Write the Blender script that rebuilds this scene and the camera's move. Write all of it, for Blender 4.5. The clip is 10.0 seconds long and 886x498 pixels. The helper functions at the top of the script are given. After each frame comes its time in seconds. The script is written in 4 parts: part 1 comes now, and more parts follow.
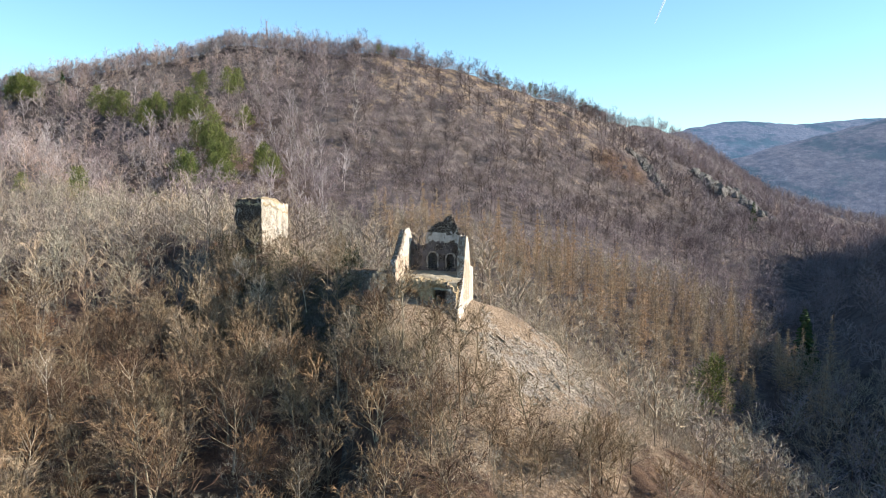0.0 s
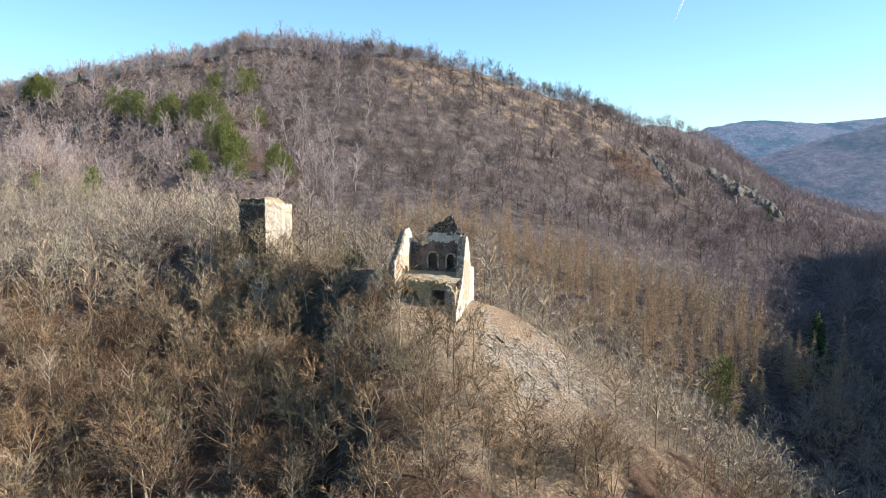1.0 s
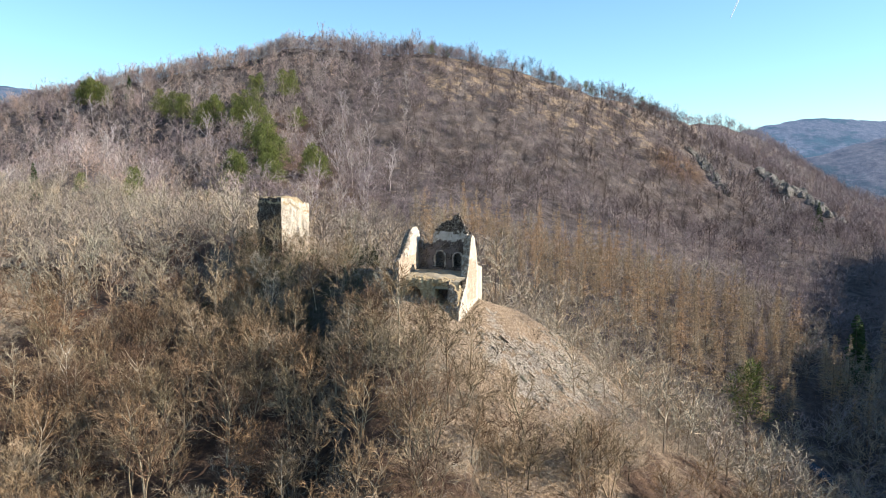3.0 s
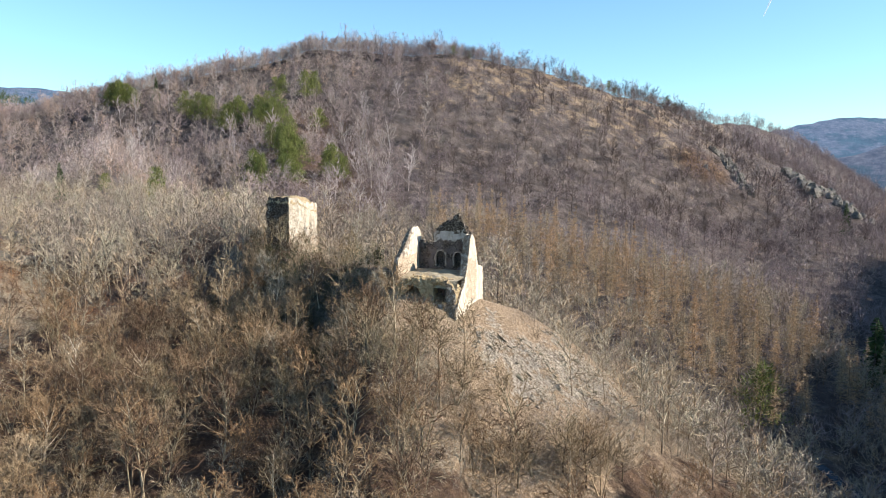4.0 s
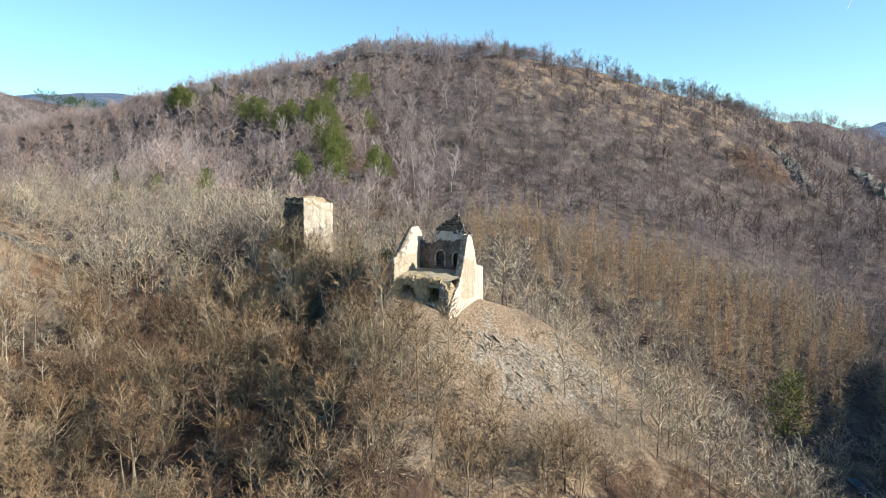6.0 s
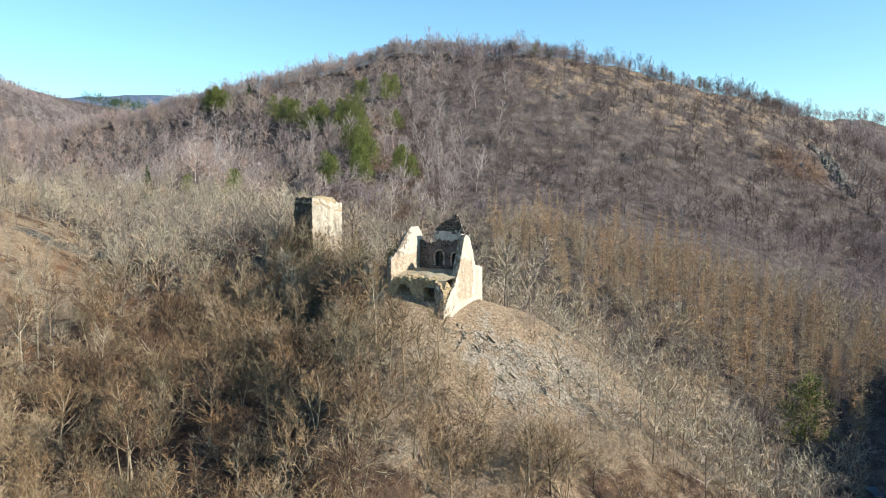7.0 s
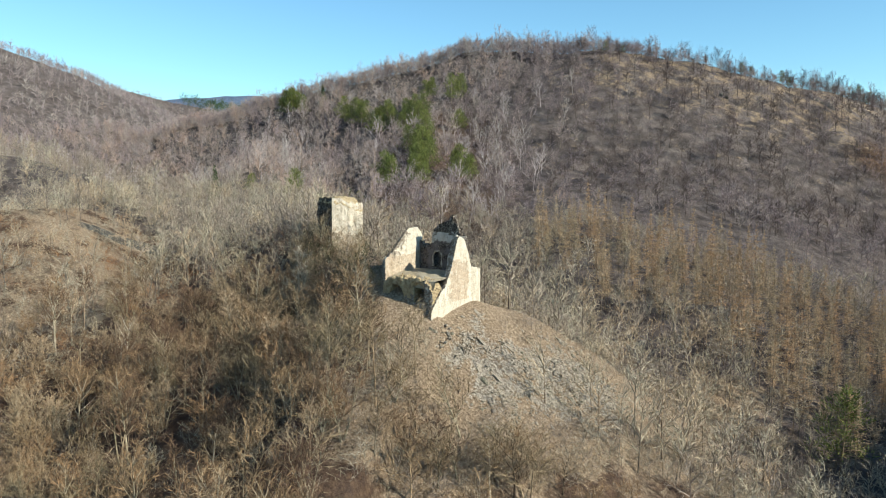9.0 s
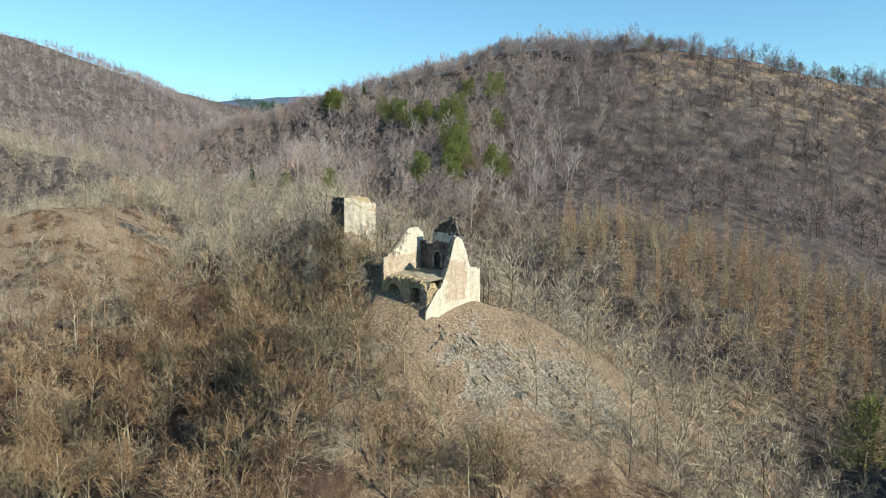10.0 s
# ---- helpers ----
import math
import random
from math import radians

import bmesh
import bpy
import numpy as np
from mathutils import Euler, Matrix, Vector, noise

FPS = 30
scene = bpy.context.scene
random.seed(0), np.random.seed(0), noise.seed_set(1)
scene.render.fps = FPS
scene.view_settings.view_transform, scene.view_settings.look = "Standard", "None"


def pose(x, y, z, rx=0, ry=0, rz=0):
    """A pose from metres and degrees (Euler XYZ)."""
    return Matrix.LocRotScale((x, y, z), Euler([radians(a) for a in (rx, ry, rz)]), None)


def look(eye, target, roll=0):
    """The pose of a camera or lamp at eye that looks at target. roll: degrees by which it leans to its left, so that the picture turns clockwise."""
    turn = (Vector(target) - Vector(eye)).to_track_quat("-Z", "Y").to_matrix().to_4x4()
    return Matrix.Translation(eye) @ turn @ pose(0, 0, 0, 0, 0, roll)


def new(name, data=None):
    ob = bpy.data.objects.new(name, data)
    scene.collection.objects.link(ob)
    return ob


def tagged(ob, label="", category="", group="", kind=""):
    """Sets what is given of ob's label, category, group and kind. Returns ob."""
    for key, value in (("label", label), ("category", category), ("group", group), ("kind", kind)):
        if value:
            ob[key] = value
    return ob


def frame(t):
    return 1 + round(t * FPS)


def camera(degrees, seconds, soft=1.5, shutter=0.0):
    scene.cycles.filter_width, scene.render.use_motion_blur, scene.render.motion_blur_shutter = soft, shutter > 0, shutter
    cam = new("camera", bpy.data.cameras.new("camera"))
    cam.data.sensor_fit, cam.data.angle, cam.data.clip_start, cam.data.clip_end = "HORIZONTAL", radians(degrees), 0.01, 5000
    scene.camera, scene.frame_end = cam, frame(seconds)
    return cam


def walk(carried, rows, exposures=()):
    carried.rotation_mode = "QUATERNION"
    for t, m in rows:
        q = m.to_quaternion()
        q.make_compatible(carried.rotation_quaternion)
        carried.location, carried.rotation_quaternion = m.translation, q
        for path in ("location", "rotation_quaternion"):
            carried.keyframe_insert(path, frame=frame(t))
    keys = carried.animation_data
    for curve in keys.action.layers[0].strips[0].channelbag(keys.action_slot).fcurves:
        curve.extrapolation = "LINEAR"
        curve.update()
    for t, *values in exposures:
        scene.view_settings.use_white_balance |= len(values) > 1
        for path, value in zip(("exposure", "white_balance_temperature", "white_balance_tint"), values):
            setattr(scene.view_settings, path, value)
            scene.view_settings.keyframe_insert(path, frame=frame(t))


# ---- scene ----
# ---------------------------------------------------------------- camera
cam = camera(62.0, 10.0, soft=1.0)
METRES, EYE, TILT, LEAN, TURN = 57.0, 60.0, -5.4, 0.0, 0.0
ROWS = [
    (0.0, 0.0, 0.0, 0.0, 0.0, 0.0, -0.0),
    (0.5, 0.0225, 0.0018, 0.0013, 0.65, -0.01, -0.04),
    (1.0, 0.0494, 0.0046, 0.0008, 1.37, -0.01, -0.09),
    (1.5, 0.0761, 0.0082, 0.0017, 2.06, -0.02, -0.15),
    (2.0, 0.1067, 0.0131, 0.0007, 2.87, -0.03, -0.22),
    (2.5, 0.1367, 0.017, -0.0008, 4.08, -0.02, -0.32),
    (4.0, 0.253, 0.0091, -0.0044, 7.5, 0.0, -0.64),
    (4.5, 0.2955, 0.012, -0.0035, 8.69, 0.01, -0.75),
    (5.0, 0.345, 0.0167, -0.0048, 10.05, 0.01, -0.86),
    (5.5, 0.3939, 0.0225, -0.0045, 11.34, -0.0, -0.95),
    (7.0, 0.5668, 0.0559, -0.0002, 15.96, -0.12, -1.32),
    (7.5, 0.6265, 0.0696, 0.0028, 17.59, -0.19, -1.49),
    (8.0, 0.6933, 0.0867, 0.0071, 19.4, -0.29, -1.67),
    (8.5, 0.7574, 0.1056, 0.0121, 21.13, -0.37, -1.87),
    (9.0, 0.8285, 0.1298, 0.0176, 23.08, -0.51, -2.05),
    (9.5, 0.896, 0.1559, 0.0213, 24.99, -0.61, -2.23),
    (10.0, 0.9715, 0.1882, 0.0261, 27.19, -0.72, -2.42),
]
walk(cam, [(t, pose(0, 0, EYE, TILT, LEAN, TURN) @ pose(METRES * x, METRES * y, METRES * z, 90 + pitch, roll, yaw)) for t, x, y, z, yaw, pitch, roll in ROWS],
     exposures=[(0.0, 1.04, 6500, 14), (2.5, 1.02, 6550, 14), (5.5, 0.96, 6500, 11), (7.5, 0.87, 6400, 7), (10.0, 0.63, 6350, 3)])

# ---------------------------------------------------------------- light
SUN_AZ, SUN_EL = radians(94), radians(29.5)      # clockwise from +y; above the horizon
world = bpy.data.worlds.new("sky")
scene.world = world
world.use_nodes = True
wn = world.node_tree.nodes
sky = wn.new("ShaderNodeTexSky")
sky.sky_type, sky.sun_disc = "NISHITA", False
sky.sun_elevation, sky.sun_rotation = SUN_EL, SUN_AZ
sky.altitude, sky.air_density, sky.dust_density, sky.ozone_density = 400, 1.05, 0.1, 4.0
wn["Background"].inputs["Strength"].default_value = 0.112
clear_air = wn.new("ShaderNodeMix")          # a clear, slightly cyan winter sky
clear_air.data_type, clear_air.blend_type = "RGBA", "MULTIPLY"
clear_air.inputs[0].default_value = 1.0
clear_air.inputs[7].default_value = (0.87, 1.06, 1.03, 1)
world.node_tree.links.new(sky.outputs["Color"], clear_air.inputs[6])
world.node_tree.links.new(clear_air.outputs[2], wn["Background"].inputs["Color"])
sun = new("sun", bpy.data.lights.new("sun", "SUN"))
sun.data.energy, sun.data.angle, sun.data.color = 5.0, radians(0.53), (1.0, 0.935, 0.82)
sun_way = Vector((math.sin(SUN_AZ) * math.cos(SUN_EL), math.cos(SUN_AZ) * math.cos(SUN_EL), math.sin(SUN_EL)))
sun.matrix_world = look(sun_way * 400, (0, 0, 0))


# ---------------------------------------------------------------- materials
class Nodes:
    """A short way to write a node material."""

    def __init__(self, name, rough=0.9):
        self.m = bpy.data.materials.new(name)
        self.m.use_nodes = True
        self.t = self.m.node_tree
        self.b = self.t.nodes["Principled BSDF"]
        self.b.inputs["Roughness"].default_value = rough
        self.b.inputs["Specular IOR Level"].default_value = 0.15
        self.place = self.t.nodes.new("ShaderNodeNewGeometry").outputs["Position"]

    def link(self, a, b):
        self.t.links.new(a, b)

    def noise(self, scale, detail=4.0, rough=0.6, stretch=None):
        n = self.t.nodes.new("ShaderNodeTexNoise")
        n.inputs["Scale"].default_value, n.inputs["Detail"].default_value = scale, detail
        n.inputs["Roughness"].default_value = rough
        if stretch:
            mp = self.t.nodes.new("ShaderNodeMapping")
            mp.inputs["Scale"].default_value = stretch
            self.link(self.place, mp.inputs["Vector"])
            self.link(mp.outputs["Vector"], n.inputs["Vector"])
        else:
            self.link(self.place, n.inputs["Vector"])
        return n.outputs["Fac"]

    def voronoi(self, scale, feature="F1", out="Distance"):
        n = self.t.nodes.new("ShaderNodeTexVoronoi")
        n.feature = feature
        n.inputs["Scale"].default_value = scale
        self.link(self.place, n.inputs["Vector"])
        return n.outputs[out]

    def ramp(self, fac, stops):
        r = self.t.nodes.new("ShaderNodeValToRGB")
        e = r.color_ramp.elements
        while len(e) < len(stops):
            e.new(0.5)
        for k, (at, c) in enumerate(stops):
            e[k].position = at
            e[k].color = (*c, 1) if len(c) == 3 else c
        self.link(fac, r.inputs["Fac"])
        return r.outputs["Color"]

    def step(self, fac, lo, hi):
        n = self.t.nodes.new("ShaderNodeMapRange")
        n.interpolation_type = "SMOOTHSTEP"
        n.inputs["From Min"].default_value, n.inputs["From Max"].default_value = lo, hi
        self.link(fac, n.inputs["Value"])
        return n.outputs["Result"]

    def math(self, op, a, b):
        n = self.t.nodes.new("ShaderNodeMath")
        n.operation = op
        for k, v in enumerate((a, b)):
            if isinstance(v, (int, float)):
                n.inputs[k].default_value = v
            else:
                self.link(v, n.inputs[k])
        return n.outputs["Value"]

    def mix(self, fac, a, b, blend="MIX"):
        n = self.t.nodes.new("ShaderNodeMix")
        n.data_type, n.blend_type = "RGBA", blend
        for k, v in ((0, fac), (6, a), (7, b)):
            if isinstance(v, tuple):
                n.inputs[k].default_value = (*v, 1)
            elif isinstance(v, (int, float)):
                n.inputs[k].default_value = v
            else:
                self.link(v, n.inputs[k])
        return n.outputs[2]

    def attr(self, name):
        n = self.t.nodes.new("ShaderNodeAttribute")
        n.attribute_name = name
        return n.outputs["Fac"]

    def random(self):
        return self.t.nodes.new("ShaderNodeObjectInfo").outputs["Random"]

    def island(self):
        return self.t.nodes.new("ShaderNodeNewGeometry").outputs["Random Per Island"]

    def bump(self, height, dist, strength=1.0):
        n = self.t.nodes.new("ShaderNodeBump")
        n.inputs["Distance"].default_value, n.inputs["Strength"].default_value = dist, strength
        self.link(height, n.inputs["Height"])
        self.link(n.outputs["Normal"], self.b.inputs["Normal"])

    def done(self, colour):
        if isinstance(colour, tuple):
            self.b.inputs["Base Color"].default_value = (*colour, 1)
        else:
            self.link(colour, self.b.inputs["Base Color"])
        return self.m


def ground_material():
    k = Nodes("leaf_litter_and_dry_grass", 0.95)
    big, mid, fine = k.noise(0.035, 5), k.noise(0.22, 5), k.noise(2.4, 6, 0.7)
    litter = k.ramp(mid, [(0.3, (0.07, 0.056, 0.05)), (0.5, (0.128, 0.104, 0.093)), (0.7, (0.2, 0.165, 0.146))])
    litter = k.mix(k.attr("rust"), litter, k.ramp(k.noise(0.5, 6, 0.7), [(0.3, (0.04, 0.022, 0.013)), (0.5, (0.115, 0.067, 0.039)), (0.7, (0.25, 0.155, 0.088))]))
    grass = k.ramp(fine, [(0.3, (0.165, 0.117, 0.075)), (0.52, (0.345, 0.255, 0.17)), (0.75, (0.52, 0.41, 0.292))])
    stone = k.ramp(fine, [(0.3, (0.13, 0.105, 0.08)), (0.5, (0.35, 0.3, 0.235)), (0.7, (0.55, 0.49, 0.4))])
    c = k.mix(k.step(k.math("ADD", k.attr("grass"), k.math("MULTIPLY", k.math("SUBTRACT", k.noise(0.12, 6, 0.7), 0.5), 2.6)), 0.3, 0.75), litter, grass)
    c = k.mix(k.step(k.math("ADD", k.attr("scree"), k.math("MULTIPLY", k.math("SUBTRACT", k.noise(0.3, 7, 0.75), 0.5), 3.6)), 0.45, 0.8), c, stone)
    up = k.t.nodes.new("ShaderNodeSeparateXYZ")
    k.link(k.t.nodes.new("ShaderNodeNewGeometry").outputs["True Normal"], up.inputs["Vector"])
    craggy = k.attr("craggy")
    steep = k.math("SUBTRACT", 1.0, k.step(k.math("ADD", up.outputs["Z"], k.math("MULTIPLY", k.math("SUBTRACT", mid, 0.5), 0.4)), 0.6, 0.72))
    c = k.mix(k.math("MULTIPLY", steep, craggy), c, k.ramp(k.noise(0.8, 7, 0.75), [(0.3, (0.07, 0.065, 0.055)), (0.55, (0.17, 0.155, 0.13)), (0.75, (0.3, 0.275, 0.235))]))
    c = k.mix(0.6, c, k.ramp(fine, [(0.3, (0.5, 0.47, 0.46)), (0.6, (1, 1, 1))]), "MULTIPLY")
    c = k.mix(0.6, c, k.ramp(big, [(0.35, (0.6, 0.57, 0.57)), (0.65, (1.0, 1.0, 1.0))]), "MULTIPLY")
    k.bump(k.math("ADD", fine, mid), 0.8, 0.9)
    return k.done(c)


def wood_material(name, dark, light, tint):
    """Bark or twigs; each tree keeps a tint of its own."""
    k = Nodes(name, 0.85)
    c = k.ramp(k.noise(1.6, 4), [(0.3, dark), (0.7, light)])
    which = k.attr("tint") if tint == "joined" else k.random()
    if tint == "single":
        c = k.mix(1.0, c, k.ramp(which, [(0.0, (0.46, 0.38, 0.36)), (0.22, (0.82, 0.7, 0.61)), (0.42, (0.97, 1.02, 0.9)), (0.6, (1.12, 0.92, 0.72)), (0.8, (1.2, 1.2, 1.08)), (1.0, (1.7, 1.65, 1.55))]), "MULTIPLY")
        return k.done(c)
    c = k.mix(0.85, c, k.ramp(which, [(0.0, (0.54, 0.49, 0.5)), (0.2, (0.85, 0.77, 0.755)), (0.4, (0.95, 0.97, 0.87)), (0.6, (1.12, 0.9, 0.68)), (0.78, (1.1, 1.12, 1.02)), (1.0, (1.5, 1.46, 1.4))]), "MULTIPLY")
    return k.done(c)


def needle_material(name, dark, light):
    k = Nodes(name, 0.7)
    c = k.ramp(k.island(), [(0.0, dark), (1.0, light)])
    c = k.mix(0.6, c, k.ramp(k.noise(0.08, 3), [(0.35, (0.6, 0.66, 0.6)), (0.65, (1.15, 1.1, 0.9))]), "MULTIPLY")
    return k.done(c)


def masonry_material(name, plaster, stone, share, stain=0.6, grit=1.0, patch=0.45):
    """Rubble masonry, with lime plaster left on it."""
    k = Nodes(name, 0.92)
    joint = k.step(k.voronoi(2.6, "DISTANCE_TO_EDGE"), 0.01, 0.06)
    rub = k.mix(0.7 * grit, stone, k.ramp(k.voronoi(2.6, "F1", "Color"), [(0.1, (0.5, 0.46, 0.42)), (0.9, (1.15, 1.08, 1.0))]), "MULTIPLY")
    rub = k.mix(joint, tuple(v * (1 - grit) + j * grit for v, j in zip(stone, (0.42, 0.37, 0.3))), rub)
    sheet = k.ramp(k.noise(0.8, 6, 0.7), [(0.3, tuple(0.72 * v for v in plaster)), (0.6, plaster)])
    mask = k.step(k.math("ADD", k.noise(patch, 5, 0.65), share - 0.5), 0.44, 0.56)
    c = k.mix(mask, rub, sheet)
    streak = k.noise(1.1, 5, 0.7, (1, 1, 0.18))
    c = k.mix(stain, c, k.ramp(streak, [(0.32, (0.55, 0.5, 0.44)), (0.55, (1, 1, 1))]), "MULTIPLY")
    k.bump(k.math("ADD", k.math("MULTIPLY", joint, 0.7 * grit), k.noise(5, 5, 0.7)), 0.12, 0.5 + 0.4 * grit)
    return k.done(c)


def rock_material(name="weathered_rock", pale=1.0, hue=(1.0, 1.0, 1.0)):
    k = Nodes(name, 0.9)
    c = k.ramp(k.noise(0.9, 7, 0.7), [(at, tuple(pale * v * h for v, h in zip(c, hue))) for at, c in ((0.28, (0.25, 0.205, 0.16)), (0.5, (0.48, 0.405, 0.315)), (0.7, (0.66, 0.57, 0.45)))])
    c = k.mix(k.step(k.noise(0.5, 4), 0.52, 0.66), c, tuple(pale * v for v in (0.24, 0.22, 0.16)))
    k.bump(k.noise(2.2, 7, 0.75), 0.5, 1.0)
    return k.done(c)


GROUND = ground_material()
BARK = wood_material("grey_bark", (0.15, 0.125, 0.095), (0.34, 0.29, 0.225), "single")
DARK_BARK = wood_material("dark_wet_bark", (0.05, 0.04, 0.03), (0.12, 0.095, 0.07), "single")
BIRCH = wood_material("pale_bark", (0.3, 0.275, 0.235), (0.52, 0.48, 0.42), "single")
PALE_TWIG = wood_material("pale_twigs", (0.2, 0.175, 0.145), (0.36, 0.32, 0.265), "single")
TWIG = wood_material("bare_twigs", (0.122, 0.088, 0.06), (0.29, 0.218, 0.15), "single")
WARM_WOOD = wood_material("bare_tan_wood", (0.24, 0.208, 0.165), (0.46, 0.402, 0.322), "joined")
# FAR_WOOD: a blue-grey cast for haze is put into the twig colour
FAR_WOOD = wood_material("bare_wood", (0.235, 0.202, 0.198), (0.425, 0.372, 0.366), "joined")
RUST = wood_material("withered_rusty_leaves", (0.17, 0.09, 0.048), (0.36, 0.2, 0.105), "joined")
OAK_WOOD = wood_material("dark_oak_twigs", (0.09, 0.072, 0.066), (0.18, 0.145, 0.132), "joined")
DARK_TRUNK = wood_material("black_brown_bark", (0.05, 0.04, 0.036), (0.11, 0.09, 0.08), "joined")
# HILL_WOOD: brightened, so the haze over the hillside sits in its colour
HILL_WOOD = wood_material("bare_mauve_wood", (0.242, 0.2, 0.197), (0.45, 0.38, 0.374), "joined")
TRUNK = wood_material("dark_bark", (0.12, 0.098, 0.082), (0.22, 0.185, 0.155), "joined")
LARCH = wood_material("larch_twigs", (0.25, 0.19, 0.132), (0.45, 0.345, 0.242), "joined")
PINE = needle_material("pine_needles", (0.055, 0.082, 0.028), (0.235, 0.245, 0.072))
SPRUCE = needle_material("spruce_needles", (0.025, 0.05, 0.022), (0.08, 0.115, 0.04))
DARK_LEAF = needle_material("dark_ivy", (0.024, 0.027, 0.013), (0.1, 0.098, 0.048))
LIME = masonry_material("limewashed_rubble", (0.6, 0.52, 0.41), (0.42, 0.335, 0.24), 0.62)
WHITE = masonry_material("old_white_plaster", (0.58, 0.51, 0.405), (0.45, 0.38, 0.29), 0.72, 0.5, 0.5, 0.9)
TAN = masonry_material("bare_tan_rubble", (0.53, 0.44, 0.335), (0.45, 0.36, 0.265), 0.45, 0.5, 0.6, 0.9)
RUBBLE = masonry_material("broken_rubble", (0.6, 0.55, 0.47), (0.24, 0.2, 0.16), 0.42, 0.6, 1.0, 1.3)
PALE_STONE = masonry_material("pale_dressed_stone", (0.58, 0.51, 0.43), (0.34, 0.29, 0.24), 0.5, 0.5, 1.0, 1.5)
# pale flecks are plaster remains, with sunlit stone edges put into the colour
LICHEN = masonry_material("lichen_dark_rubble", (0.72, 0.66, 0.56), (0.075, 0.06, 0.05), 0.36, 0.6, 1.0, 1.5)
# dark plaster; shade of the gable and the hollows is put into it
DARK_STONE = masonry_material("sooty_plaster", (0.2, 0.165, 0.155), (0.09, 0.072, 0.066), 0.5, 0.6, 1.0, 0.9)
BAND = masonry_material("grey_old_plaster", (0.62, 0.56, 0.49), (0.2, 0.17, 0.14), 0.58, 0.6, 1.0, 0.9)
ROCK = rock_material("weathered_rock", 0.72)
CRAG = rock_material("dark_crag_rock", 0.36, (0.92, 1.0, 1.12))


def floor_material():
    k = Nodes("dusty_floor", 0.95)
    c = k.ramp(k.noise(0.9, 6, 0.7), [(0.3, (0.22, 0.17, 0.105)), (0.5, (0.32, 0.265, 0.18)), (0.72, (0.4, 0.35, 0.27))])
    k.bump(k.noise(4, 6, 0.7), 0.15, 0.8)
    return k.done(c)


FLOOR = floor_material()


def thatch_material():
    k = Nodes("dry_grass_mat", 0.95)
    c = k.ramp(k.noise(1.8, 6, 0.75), [(0.3, (0.2, 0.145, 0.085)), (0.5, (0.38, 0.29, 0.17)), (0.7, (0.52, 0.42, 0.26))])
    k.bump(k.noise(5, 6, 0.8), 0.25, 1.0)
    return k.done(c)


THATCH = thatch_material()


# ---------------------------------------------------------------- landform
def lattice(ix, iy, seed):
    h = (ix.astype(np.int64) * 374761393 + iy.astype(np.int64) * 668265263 + seed * 974634777) & 0xFFFFFFFF
    h = ((h ^ (h >> 13)) * 1274126177) & 0xFFFFFFFF
    return ((h ^ (h >> 16)) & 0xFFFF) / 65535.0


def ripple(x, y, size, seed, octaves=4):
    """Smooth noise from -1 to 1, with that size in metres."""
    out, amp, total = 0.0, 1.0, 0.0
    for o in range(octaves):
        u, v = np.asarray(x, float) / size + 17.3 * o, np.asarray(y, float) / size - 9.1 * o
        iu, iv = np.floor(u), np.floor(v)
        fu, fv = u - iu, v - iv
        fu, fv = fu * fu * (3 - 2 * fu), fv * fv * (3 - 2 * fv)
        a, b = lattice(iu, iv, seed + o), lattice(iu + 1, iv, seed + o)
        c, d = lattice(iu, iv + 1, seed + o), lattice(iu + 1, iv + 1, seed + o)
        out = out + amp * ((a * (1 - fu) + b * fu) * (1 - fv) + (c * (1 - fu) + d * fu) * fv - 0.5) * 2
        total, amp, size = total + amp, amp * 0.5, size * 0.5
    return out / total


def smooth(x, a, b):
    t = np.clip((x - a) / (b - a), 0, 1)
    return t * t * (3 - 2 * t)


def along(x, y, line):
    """Distance from a line of (x, y, z), the line's z there, and on which side (+1: to the left of its way)."""
    best = np.full(np.shape(x), 1e9)
    z, side = np.zeros(np.shape(x)), np.zeros(np.shape(x))
    for (x0, y0, z0), (x1, y1, z1) in zip(line, line[1:]):
        dx, dy = x1 - x0, y1 - y0
        t = np.clip(((x - x0) * dx + (y - y0) * dy) / (dx * dx + dy * dy), 0, 1)
        d = np.hypot(x - x0 - t * dx, y - y0 - t * dy)
        near = d < best
        best = np.where(near, d, best)
        z = np.where(near, z0 + t * (z1 - z0), z)
        side = np.where(near, np.sign((y - y0) * dx - (x - x0) * dy), side)
    return best, z, side


MAIN = [(-700, 520, 50), (-420, 450, 88), (-231, 438, 115), (-128, 458, 143), (-60, 462, 141), (0, 478, 132), (60, 498, 115), (112, 572, 108.5), (197, 757, 112), (268, 880, 114), (420, 1150, 90)]
RIBS = [[(75, 505, 98), (112, 468, 70), (126, 436, 50), (138, 395, 30)], [(130, 620, 96), (168, 515, 68), (190, 470, 47), (202, 440, 30)], [(-128, 455, 133), (-112, 355, 82), (-85, 312, 58), (-72, 265, 42)], [(-190, 330, 70), (-150, 262, 55), (-125, 246, 51)]]
SPUR = [(-10, 120, 45), (-22, 129, 46), (-36, 143, 46.5), (-62, 178, 46), (-110, 225, 49), (-165, 240, 52), (-270, 250, 72), (-420, 230, 96)]
NOSE = [(-2, 112, 39.9), (5, 120, 40.2), (10, 127, 38.2), (19, 137, 30.6), (28, 147, 20.6), (43, 159, 7.0), (56, 172, -2), (70, 186, -8)]
KNOLL = [(-112, 137, 42), (-145, 152, 53), (-168, 200, 50), (-178, 240, 52)]
LEFT = [(-784, 213, 267), (-662, 474, 200), (-741, 674, 182), (-690, 780, 166), (-620, 800, 151), (-560, 860, 138)]
